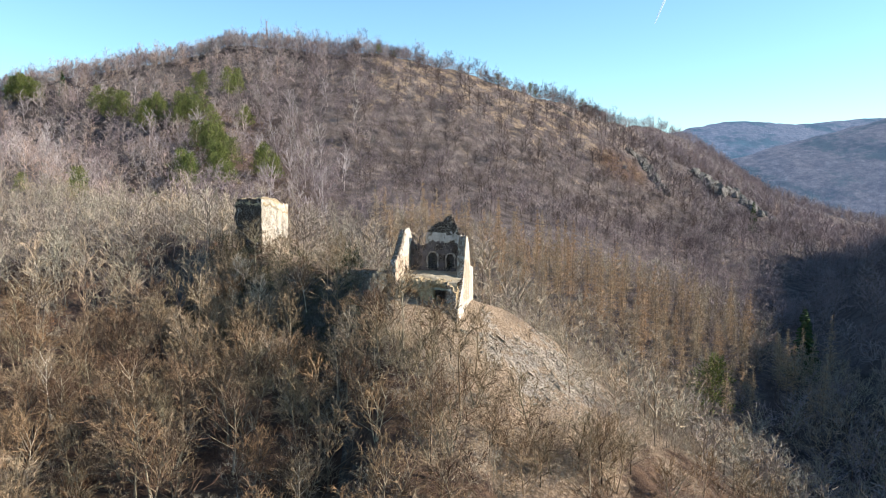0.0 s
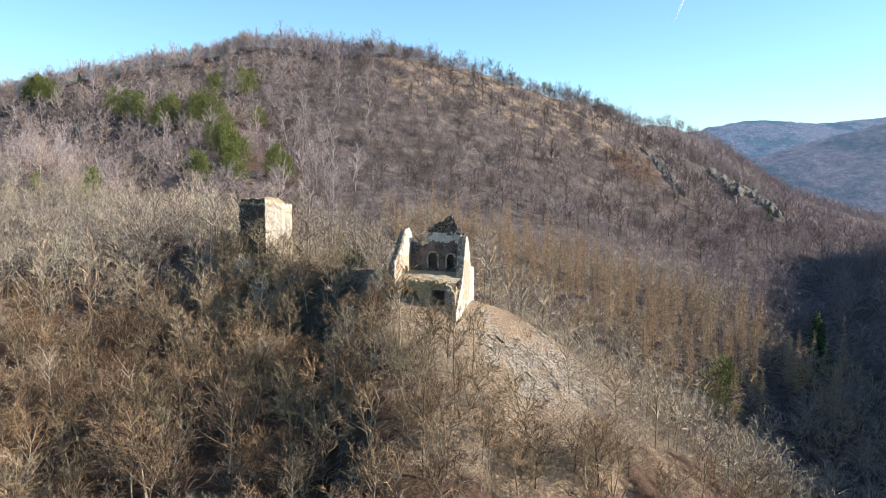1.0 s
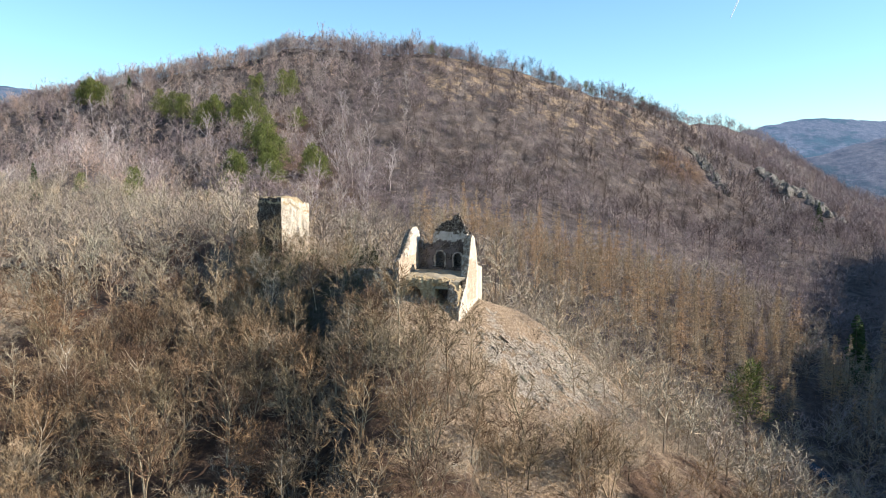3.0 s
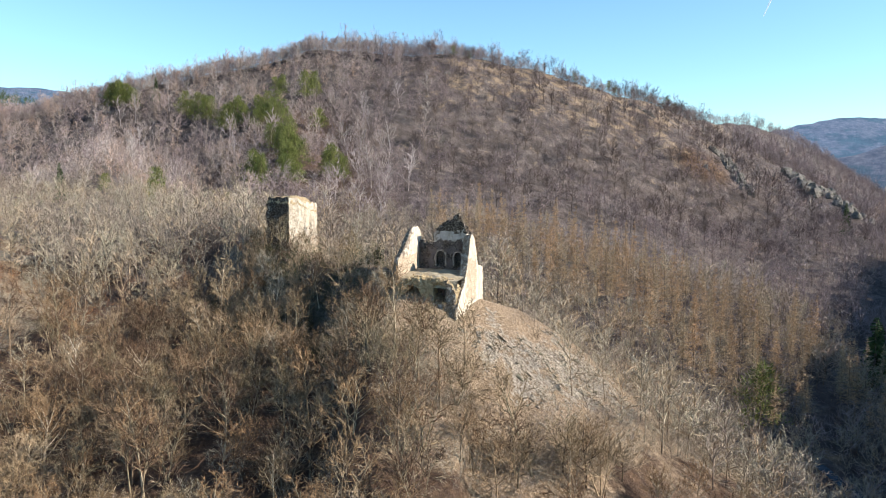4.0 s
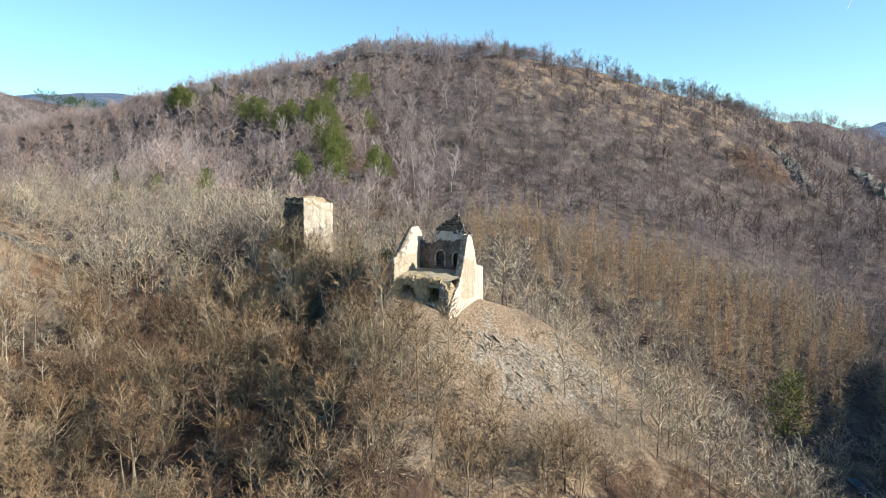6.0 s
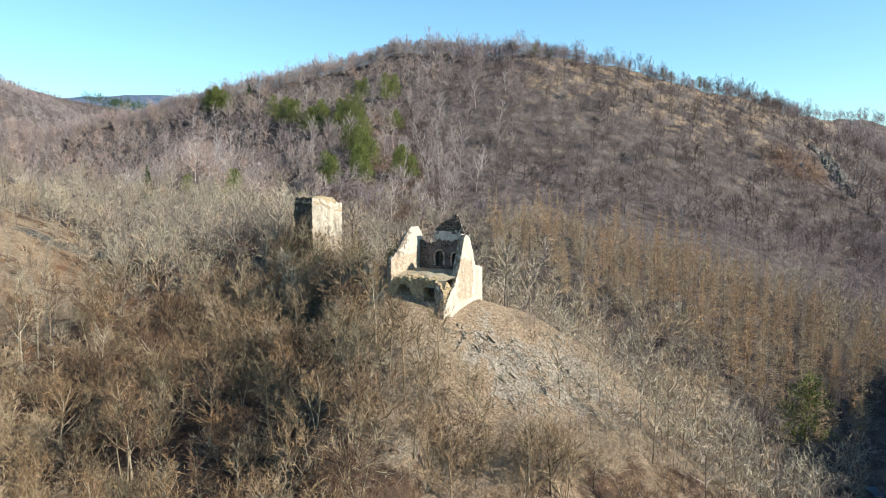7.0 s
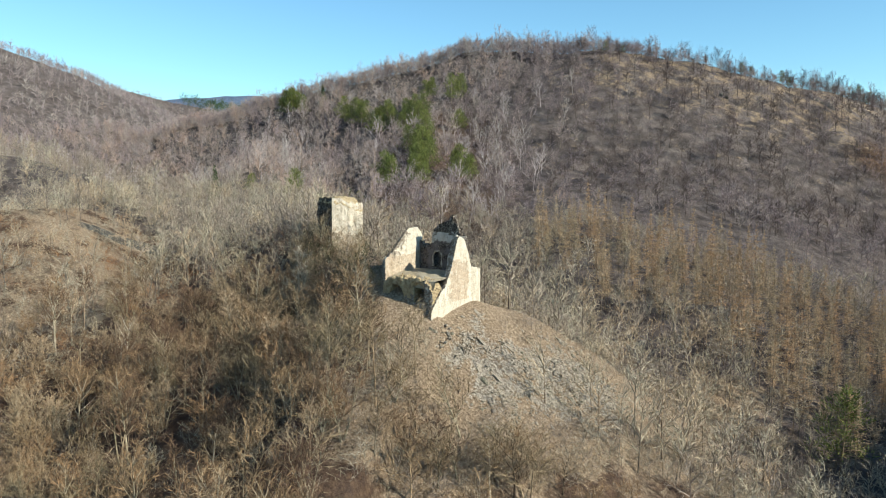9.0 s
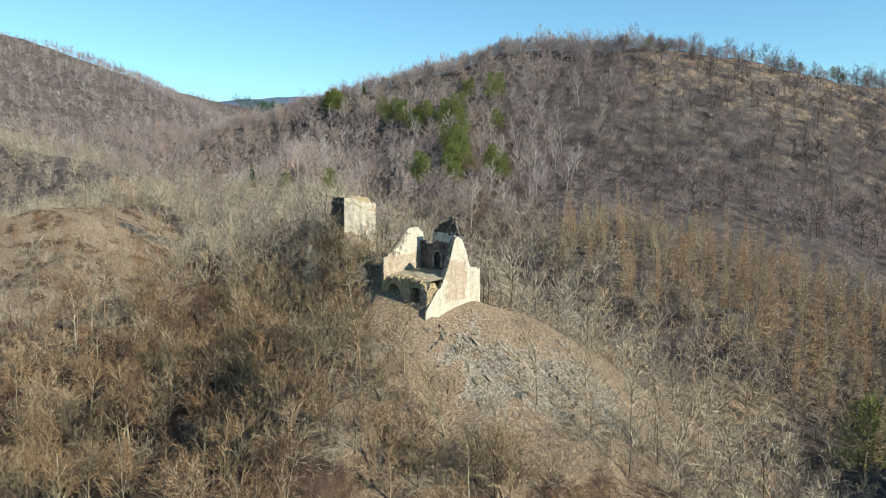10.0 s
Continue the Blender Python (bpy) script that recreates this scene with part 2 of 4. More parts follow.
RIGHT = [(158, 246, 14), (212, 285, 50), (330, 330, 116), (480, 350, 150), (700, 300, 170)]
# added ridge, crest out of view, raised to throw shade into the valley
SHADE_RIDGE = [(170, 60, 62), (182, 110, 72), (196, 190, 76), (214, 288, 60)]
STREAM = [(104, 60, -12), (92, 120, -9), (76, 172, -6), (92, 205, -2), (122, 240, 3), (148, 300, 7), (175, 400, 10), (235, 520, 11), (340, 700, 10), (500, 1000, 4), (800, 1500, 0)]


def open_share(x, y):
    """1 on the open face of the nose below the ruin, 0 in the woods."""
    d, _, side = along(x, y, NOSE)
    face = np.where(side < 0, 1 - smooth(d, 15, 27), 1 - smooth(d, 1, 3)) * smooth(x, 1, 5) * smooth(y, 95, 103)
    return face * (1 - 0.5 * smooth(x, 38, 50))


SCREE = [(7, 109, 0), (12, 108, 0), (18, 114, 0), (23, 123, 0)]


def scree_share(x, y):
    d, _, _ = along(x, y, SCREE)
    return 0.75 * (1 - smooth(d, 3, 10)) * smooth(x, 3, 7)


def height(x, y):
    x, y = np.asarray(x, float), np.asarray(y, float)
    parts = []
    d, z, _ = along(x, y, MAIN)
    parts.append(z - 0.74 * np.minimum(np.hypot(d, 12) - 12, 102) - 0.3 * np.maximum(np.hypot(d, 12) - 114, 0))
    for line in RIBS:
        d, z, _ = along(x, y, line)
        parts.append(z - 0.62 * (np.hypot(d, 8) - 8))
    d, z, s = along(x, y, SPUR)
    front = (s > 0) & (x < 6)
    crag = 10.5 * smooth(d, 3.5, 12) * smooth(-x, 7, 15) * (1 - smooth(-x, 52, 75))
    parts.append(z - np.where(front, 0.36 + 0.14 * smooth(x, -26, -8), 0.66) * (np.hypot(d, 5) - 5) - np.where(front, crag, 0))
    d, z, s = along(x, y, NOSE)
    parts.append(z - np.where(s > 0, 0.72, 0.8) * (np.hypot(d, 3) - 3))
    d, z, _ = along(x, y, KNOLL)
    parts.append(z - 0.5 * (np.hypot(d, 10) - 10))
    d, z, _ = along(x, y, LEFT)
    parts.append(z - 0.46 * (np.hypot(d, 25) - 25))
    d, z, _ = along(x, y, RIGHT)
    parts.append(z - 0.8 * (np.hypot(d, 10) - 10))
    d, z, _ = along(x, y, SHADE_RIDGE)
    parts.append(z - 0.92 * (np.hypot(d, 6) - 6))
    v, w = 0.979 * x - 0.205 * (y - 113), 0.205 * x + 0.979 * (y - 113)
    d = np.hypot(np.maximum(np.maximum(-9.5 - v, v + 2.6), 0), np.maximum(np.maximum(0.3 - w, w - 7.5), 0))
    parts.append(44.9 - 1.5 * (np.hypot(d, 1.0) - 1.0))
    d, z, _ = along(x, y, STREAM)
    floor = z + 0.12 * np.minimum(d, 220) + 0.02 * np.maximum(d - 220, 0)
    parts.append(np.minimum(floor, 30 - 14 * smooth(x, -70, 10) - 11 * smooth(x, 100, 300)))
    peak = np.max(parts, axis=0)
    soft = 1.2 + 3.0 * smooth(np.hypot(x, y - 110), 60, 200)
    out = peak + soft * np.log(np.sum([np.exp((p - peak) / soft) for p in parts], axis=0))
    calm = smooth(np.hypot(x + 2, y - 115), 9, 15)
    far = smooth(np.hypot(x, y), 170, 330)
    out = out - 0.2 * soft + calm * ((0.9 + 1.3 * scree_share(x, y)) * ripple(x, y, 9, 3) + 2.0 * (0.3 + far) * ripple(x, y, 38, 8)) + far * (5 * ripple(x, y, 110, 21, 3) + 2.2 * ripple(x, y * 0.6, 34, 23, 3))
    return out


def spread(fine_lo, fine_hi, step, lo, hi, grow, caps):
    """Grid lines: even between fine_lo and fine_hi, then wider apart outwards; caps holds (how far out, widest step)."""
    def outwards(start, end, way):
        line, s = [start], step
        while (end - line[-1]) * way > 0:
            s = min([s * grow] + [most for reach, most in caps if abs(line[-1]) < reach])
            line.append(line[-1] + s * way)
        return line[1:]
    mid = list(np.arange(fine_lo, fine_hi + step / 2, step))
    return np.array(outwards(mid[0], lo, -1)[::-1] + mid + outwards(mid[-1], hi, 1))


def sheet_mesh(name, verts, quads, material):
    me = bpy.data.meshes.new(name)
    me.vertices.add(len(verts))
    me.vertices.foreach_set("co", np.asarray(verts, np.float32).ravel())
    n = quads.shape[1]
    me.loops.add(quads.size)
    me.loops.foreach_set("vertex_index", quads.ravel().astype(np.int32))
    me.polygons.add(len(quads))
    me.polygons.foreach_set("loop_start", (np.arange(len(quads)) * n).astype(np.int32))
    me.update(calc_edges=True)
    if material:
        me.materials.append(material)
    return me


def grid_quads(nx, ny):
    i = np.arange(nx * ny).reshape(ny, nx)
    return np.stack([i[:-1, :-1], i[:-1, 1:], i[1:, 1:], i[1:, :-1]], -1).reshape(-1, 4)


def knoll_share(x, y):
    """1 on the open knoll, 0 elsewhere."""
    d, _, _ = along(x, y, [(-108, 128, 0), (-135, 142, 0), (-150, 160, 0)])
    return 1 - smooth(d, 24, 40)


def grass_share(x, y):
    d, _, _ = along(x, y, NOSE)
    a = smooth(x, -6, 2) * (1 - smooth(d, 22, 40)) * (1 - 0.7 * smooth(x, 34, 60))
    b = 1 - smooth(np.hypot(x + 2, y - 114), 9, 16)
    k = 0.62 * knoll_share(x, y)
    e, _, s = along(x, y, MAIN)
    m = (0.1 + 0.36 * (1 - smooth(e, 30, 90))) * (1 - smooth(e, 120, 190)) * smooth(x, -90, -30) * (1 - smooth(x, 150, 220))
    f, _, _ = along(x, y, SPUR)
    r = 0.7 * (1 - smooth(f, 3, 8)) * smooth(x, -45, -30)
    return np.clip(np.max([a, b, k, m, r], axis=0), 0, 1)


def rust_share(x, y):
    a = 0.9 * smooth(-x, 50, 80) * smooth(y, 90, 110) * (1 - smooth(y, 175, 200)) * (1 - smooth(-x, 190, 230))
    b = 0.75 * (1 - smooth(np.hypot(x + 10, y - 95), 60, 100))
    d, _, _ = along(x, y, [(-112, 355, 0), (-72, 265, 0)])
    c = 0.9 * (1 - smooth(np.hypot(x - 105, y - 440), 8, 22))
    return np.max([a, b, c, 0.6 * (1 - smooth(d, 20, 50))], axis=0)


def build_ground():
    xs = spread(-125, 72, 1.4, -4200, 4200, 1.05, ((300, 6), (900, 14)))
    ys = spread(62, 160, 1.4, -1200, 4600, 1.034, ((620, 4.5), (950, 12)))
    X, Y = np.meshgrid(xs, ys)
    Z = height(X, Y)
    me = sheet_mesh("ground", np.stack([X, Y, Z], -1).reshape(-1, 3), grid_quads(len(xs), len(ys)), GROUND)
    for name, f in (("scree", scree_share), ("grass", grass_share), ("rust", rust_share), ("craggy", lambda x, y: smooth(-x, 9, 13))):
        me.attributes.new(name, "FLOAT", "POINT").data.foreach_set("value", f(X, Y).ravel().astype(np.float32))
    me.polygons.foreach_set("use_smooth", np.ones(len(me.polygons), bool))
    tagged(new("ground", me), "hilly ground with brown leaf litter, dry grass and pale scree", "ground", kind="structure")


build_ground()


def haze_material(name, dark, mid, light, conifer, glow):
    """Wooded hills far off; the air's haze is put into colour and blue glow."""
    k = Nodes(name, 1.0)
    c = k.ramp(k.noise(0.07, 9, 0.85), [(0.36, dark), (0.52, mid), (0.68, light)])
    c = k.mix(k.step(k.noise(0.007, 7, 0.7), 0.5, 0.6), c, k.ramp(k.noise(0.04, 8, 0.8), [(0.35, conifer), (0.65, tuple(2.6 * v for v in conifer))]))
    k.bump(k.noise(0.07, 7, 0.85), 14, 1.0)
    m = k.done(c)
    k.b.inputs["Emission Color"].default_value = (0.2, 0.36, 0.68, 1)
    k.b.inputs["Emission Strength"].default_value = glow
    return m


def build_far_hills():
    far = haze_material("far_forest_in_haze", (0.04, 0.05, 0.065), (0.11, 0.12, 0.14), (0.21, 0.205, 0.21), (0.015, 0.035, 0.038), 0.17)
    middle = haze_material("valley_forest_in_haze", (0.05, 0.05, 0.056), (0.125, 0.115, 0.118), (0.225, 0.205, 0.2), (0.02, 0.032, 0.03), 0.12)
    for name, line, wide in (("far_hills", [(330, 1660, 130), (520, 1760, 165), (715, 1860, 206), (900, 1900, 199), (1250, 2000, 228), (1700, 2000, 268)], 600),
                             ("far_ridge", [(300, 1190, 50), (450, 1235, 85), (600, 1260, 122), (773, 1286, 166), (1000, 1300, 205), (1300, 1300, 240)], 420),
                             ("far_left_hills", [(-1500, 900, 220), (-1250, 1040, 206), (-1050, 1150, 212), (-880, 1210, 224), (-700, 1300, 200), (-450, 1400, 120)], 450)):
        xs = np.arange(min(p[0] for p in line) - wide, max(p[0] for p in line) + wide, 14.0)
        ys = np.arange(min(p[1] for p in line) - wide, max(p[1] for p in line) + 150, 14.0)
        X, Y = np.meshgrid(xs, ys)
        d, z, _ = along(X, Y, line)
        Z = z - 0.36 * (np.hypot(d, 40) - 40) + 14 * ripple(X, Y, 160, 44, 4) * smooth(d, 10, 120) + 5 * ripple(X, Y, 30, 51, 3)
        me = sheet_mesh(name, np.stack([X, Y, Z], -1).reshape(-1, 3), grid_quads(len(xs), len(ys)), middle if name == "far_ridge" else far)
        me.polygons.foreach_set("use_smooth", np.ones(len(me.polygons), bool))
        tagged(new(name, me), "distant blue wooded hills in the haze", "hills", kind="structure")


build_far_hills()


def build_stream():
    k = Nodes("stream_water", 0.12)
    k.b.inputs["Specular IOR Level"].default_value = 0.5
    k.bump(k.noise(1.2, 4), 0.08, 0.6)
    m = k.done((0.03, 0.045, 0.06))
    v, q = [], []
    for (x0, y0, z0), (x1, y1, z1) in zip(STREAM[1:2], STREAM[2:3]):
        n = int(math.dist((x0, y0), (x1, y1)) / 3)
        for i in range(n):
            t = i / n
            x, y = x0 + (x1 - x0) * t, y0 + (y1 - y0) * t
            x, y = x + 3 * float(ripple(x, y, 20, 61)), y + 2 * float(ripple(x, y, 20, 62))
            v.append((x, y))
    pts = np.array(v)
    way = np.gradient(pts, axis=0)
    side = np.stack([-way[:, 1], way[:, 0]], -1) / np.linalg.norm(way, axis=1)[:, None]
    rows = []
    for w in (-1.3, 0, 1.3):
        p = pts + side * w
        rows.append(np.column_stack([p, height(pts[:, 0], pts[:, 1]) + 0.35]))
    me = sheet_mesh("stream", np.stack(rows, 1).reshape(-1, 3), grid_quads(3, len(pts)), m)
    tagged(new("stream", me), "narrow dark stream in the valley bottom", "water", kind="structure")


build_stream()


def build_contrail():
    k = Nodes("contrail_vapour", 1.0)
    k.b.inputs["Alpha"].default_value = 0.35
    m = k.done((0.9, 0.92, 0.95))
    bm = bmesh.new()
    a, b = Vector((1060, 3780, 835)), Vector((1105, 3770, 950))
    side = Vector((6, 0, -2))
    rows = []
    for i in range(9):
        t = i / 8
        p = a.lerp(b, t)
        w = 0.35 + 0.65 * t
        rows.append([bm.verts.new(p + side * w * math.cos(q) + Vector((0, 5 * w * math.sin(q), 0))) for q in (0, 1.57, 3.14, 4.71)])
    for u, v in zip(rows, rows[1:]):
        for j in range(4):
            bm.faces.new((u[j], u[(j + 1) % 4], v[(j + 1) % 4], v[j]))
    me = bpy.data.meshes.new("contrail")
    bm.to_mesh(me)
    bm.free()
    me.materials.append(m)
    tagged(new("contrail", me), "faint white vapour trail high in the clear sky", "contrail", kind="structure")


build_contrail()


# ---------------------------------------------------------------- helpers for things
def part(name, bm, material, parent, label=""):
    me = bpy.data.meshes.new(name)
    bm.to_mesh(me)
    bm.free()
    for m in material if isinstance(material, (list, tuple)) else [material]:
        me.materials.append(m)
    ob = new(name, me)
    ob.parent = parent
    if label:
        ob["label"] = label
    return ob


def thing(name, at, label, category, group=""):
    ob = new(name)
    ob.empty_display_size = 0.5
    ob.matrix_basis = Matrix.Translation(at)
    return tagged(ob, label, category, group)


# ---------------------------------------------------------------- the ruin
U, N = Vector((0.205, 0.979, 0)).normalized(), Vector((0.979, -0.205, 0)).normalized()


def masonry(inside, origin, run, thick, s0, s1, z0, z1, cell, seed, rough=0.07, which=None, edge=0):
    """A broken wall built of cells: its face runs along 'run' from origin and its body lies behind it, along 'thick'.
    inside(s, z, k) tells where there is masonry in the k-th layer, which(s, z) the material of the faces, edge that of the broken edges."""
    bm = bmesh.new()
    ns, nz = int(round((s1 - s0) / cell)), int(round((z1 - z0) / cell))
    nt = max(1, int(round(thick.length / 0.3)))
    full = {(i, j, k) for i in range(ns) for j in range(nz) for k in range(nt) if inside(s0 + (i + 0.5) * cell, z0 + (j + 0.5) * cell, k / nt)}
    verts = {}

    def v(i, j, k):
        if (i, j, k) not in verts:
            p = origin + run * (s0 + i * cell) + Vector((0, 0, z0 + j * cell)) + thick * (k / nt)
            q = p * 1.7 + Vector((seed, 0, 0))
            p = p + rough * (noise.noise_vector(q) + 0.8 * noise.noise_vector(q * 2.7))
            verts[i, j, k] = bm.verts.new(p)
        return verts[i, j, k]

    for i, j, k in full:
        w = which(s0 + (i + 0.5) * cell, z0 + (j + 0.5) * cell) if which else 0
        a, b, c = i + 1, j + 1, k + 1
        for near, m, ring in (((i, j, k - 1), w, ((i, j, k), (a, j, k), (a, b, k), (i, b, k))), ((i, j, c), w, ((i, j, c), (i, b, c), (a, b, c), (a, j, c))),
                              ((i - 1, j, k), edge, ((i, j, k), (i, b, k), (i, b, c), (i, j, c))), ((a, j, k), edge, ((a, j, k), (a, j, c), (a, b, c), (a, b, k))),
                              ((i, j - 1, k), edge, ((i, j, k), (i, j, c), (a, j, c), (a, j, k))), ((i, b, k), edge, ((i, b, k), (a, b, k), (a, b, c), (i, b, c)))):
            if near not in full:
                bm.faces.new([v(*q) for q in ring]).material_index = m
    bmesh.ops.smooth_vert(bm, verts=bm.verts, factor=0.5, use_axis_x=True, use_axis_y=True, use_axis_z=True)
    for q in bm.verts:
        q.co += rough * (0.6 * noise.noise_vector(q.co * 4.1) + 0.4 * noise.noise_vector(q.co * 9.3))
    bmesh.ops.recalc_face_normals(bm, faces=bm.faces)
    return bm


def ragged(s, z, seed, amount=0.25):
    return amount * noise.noise(Vector((s * 1.3, z * 1.3, seed)))


def outline(points):
    """The height of a broken wall's top over its run, through (s, z)."""
    s, z = [p[0] for p in points], [p[1] for p in points]
    return lambda q: float(np.interp(q, s, z, left=-99, right=-99))


ruin = thing("palace_ruin", (0, 113, 45), "roofless stone palace ruin with pale lime-washed walls on a rocky spur", "ruin")
INV = Matrix.Translation((0, -113, -45))


def ruin_part(name, bm, mats, parent=None, label=""):
    bm.transform(INV)
    return part(name, bm, mats, parent or ruin, label)


# outer wall, towards the valley
top_out = outline([(-0.6, 40.0), (0.1, 40.6), (1.2, 42.0), (3.2, 43.6), (4.6, 45.8), (5.7, 48.3), (6.5, 50.6), (7.2, 51.1), (8.2, 50.9), (9.0, 49.9), (9.9, 48.1), (10.6, 46.0), (11.2, 45.8), (13.6, 45.5)])
ruin_part("outer_wall", masonry(lambda s, z, k: z < top_out(s - 0.5 * k) + ragged(s, z, 1 + 2 * k, 0.3), Vector((2.3, 108.7, 0)), U, N * -1.3, -0.6, 13.4, 36.0, 51.8, 0.175, 3.0, 0.07,
                                lambda s, z: 1 if (z < 47.2 + ragged(s, z, 9, 2.0) and 4.4 + ragged(s, z, 8, 1.5) < s < 9.6 + ragged(s, z, 7, 1.0) and z > 40.9) else 0, 2),
          [WHITE, TAN, RUBBLE], label="pale sunlit limewashed outer wall with a ragged sloping edge")
# inner side wall
top_in = outline([(-0.5, 47.2), (0.2, 47.9), (1.7, 48.7), (3.1, 49.9), (4.6, 51.3), (6.0, 52.2), (7.9, 52.2), (8.8, 51.8), (9.5, 50.9), (9.8, 49.6)])
ruin_part("side_wall", masonry(lambda s, z, k: z < top_in(s - 0.9 * k) + ragged(s, z, 4 + 2 * k, 0.3) - 0.6 * k, Vector((-7.1, 111.6, 0)), U, N * -1.2, -0.4, 9.6, 42.0, 53.0, 0.175, 8.0, 0.09,
                               lambda s, z: 1 if z < 47.9 + ragged(s, z, 2, 1.2) else 2 if z > top_in(s) - 1.5 + ragged(s, z, 6, 1.6) and s < 5.4 + ragged(s, z, 3, 1.5) else 0, 2), [WHITE, TAN, RUBBLE], label="pale plastered side wall with a ragged stepped top")
# gable wall with two arched niches
top_back = outline([(-6.6, 50.2), (-5.9, 49.6), (-5.2, 48.9), (-4.2, 48.9), (-3.95, 49.2), (-3.85, 50.6), (-3.4, 51.5), (-2.9, 51.9), (-1.7, 53.1), (-0.3, 53.7), (0.4, 54.3), (0.9, 53.0), (1.6, 51.9), (2.3, 50.9), (3.1, 50.6)])
WINDOWS = [(-2.65, 0.72), (0.3, 0.58)]


def in_window(s, z, grow=0.0):
    for c, half in WINDOWS:
        w = half + grow
        if abs(s - c) < w and 45.6 - grow < z < 47.4:
            return True
        if math.hypot(s - c, z - 47.4) < w and z >= 47.4:
            return True
    return False


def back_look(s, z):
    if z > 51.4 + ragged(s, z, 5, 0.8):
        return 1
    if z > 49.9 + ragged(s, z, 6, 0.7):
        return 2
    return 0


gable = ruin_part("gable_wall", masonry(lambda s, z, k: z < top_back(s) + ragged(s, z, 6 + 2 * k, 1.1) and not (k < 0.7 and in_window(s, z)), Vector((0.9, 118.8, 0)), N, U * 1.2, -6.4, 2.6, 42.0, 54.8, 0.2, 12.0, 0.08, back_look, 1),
                  [DARK_STONE, LICHEN, BAND], label="shaded gable wall with plaster darkened for its shade and a dark rubble top")
for c, half in WINDOWS:
    bm = masonry(lambda s, z, k: in_window(s, z, 0.3 + ragged(s, z, 3 + c, 0.25)) and not in_window(s, z) and abs(s - c) < 1 and z > 45.7, Vector((0.9, 118.8, 0)) - U * 0.12, N, U * 0.3, c - 1, c + 1, 45.4, 48.4, 0.125, 2.0, 0.09)
    ruin_part("window_surround", bm, [PALE_STONE], gable, "pale dressed-stone arch round a dark niche")
# terrace front with the cellar mouth
def in_cellar(s, z):
    """The two dark hollows in the terrace front."""
    mouth = -1.6 + ragged(s, z, 5, 0.3) < s < 0.35 + ragged(s, z, 6, 0.3) and 41.0 < z < 44.0 - 0.22 * (s + 0.6) ** 2 + ragged(s, z, 3, 0.3)
    hollow = 41.0 < z < 43.9 - 0.9 * (s + 5.0) ** 2 + ragged(s, z, 4, 0.6)
    return mouth or hollow


# DARK_STONE in the hollows puts their inner shade into the colour
ruin_part("terrace_wall", masonry(lambda s, z, k: z < 44.75 - 1.3 * smooth(s, 0.4, 2.1) - 0.7 * smooth(-s, 5.5, 7.5) + ragged(s, z, 7 + 2 * k, 0.5) and not (in_cellar(s, z) and k < 0.75),
                                  Vector((0.0, 109.4, 0)), N, U * 2.8, -7.6, 2.1, 36.5, 45.4, 0.2, 20.0, 0.16, lambda s, z: 2 if in_cellar(s, z) else 0 if s > 0.2 + ragged(s, z, 8, 0.8) or z < 42.0 + ragged(s, z, 9, 1.5) else 1, 1), [RUBBLE, THATCH, DARK_STONE],
          label="grass-grown terrace front with a dark cellar mouth")
bm = bmesh.new()
bmesh.ops.create_grid(bm, x_segments=44, y_segments=44, size=1)
for vv in bm.verts:
    p = Vector((-1.9, 114.6, 0)) + N * vv.co.x * 5.0 + U * vv.co.y * 4.5
    p.z = 45.2 + 0.22 * noise.noise(p * 0.7) + 0.08 * noise.noise(p * 2.5) - 0.5 * float(smooth(-vv.co.y, -0.2, 1.0)) - 0.25 * float(smooth(vv.co.x, 0.2, 1.0)) - 1.2 * float(smooth(max(-vv.co.x, -vv.co.y), 0.86, 1.0))
    vv.co = p
ruin_part("terrace", bm, [FLOOR], label="dusty pale floor of the ruin with thin grass")

# tower
tower = thing("tower_ruin", (-35, 143, 46), "squat broken stone tower with a grass-grown top on the ridge", "tower")
TOWER = [(-34.3, 139.2), (-31.7, 142.0), (-30.7, 145.8), (-35.6, 149.2), (-40.3, 143.2)]


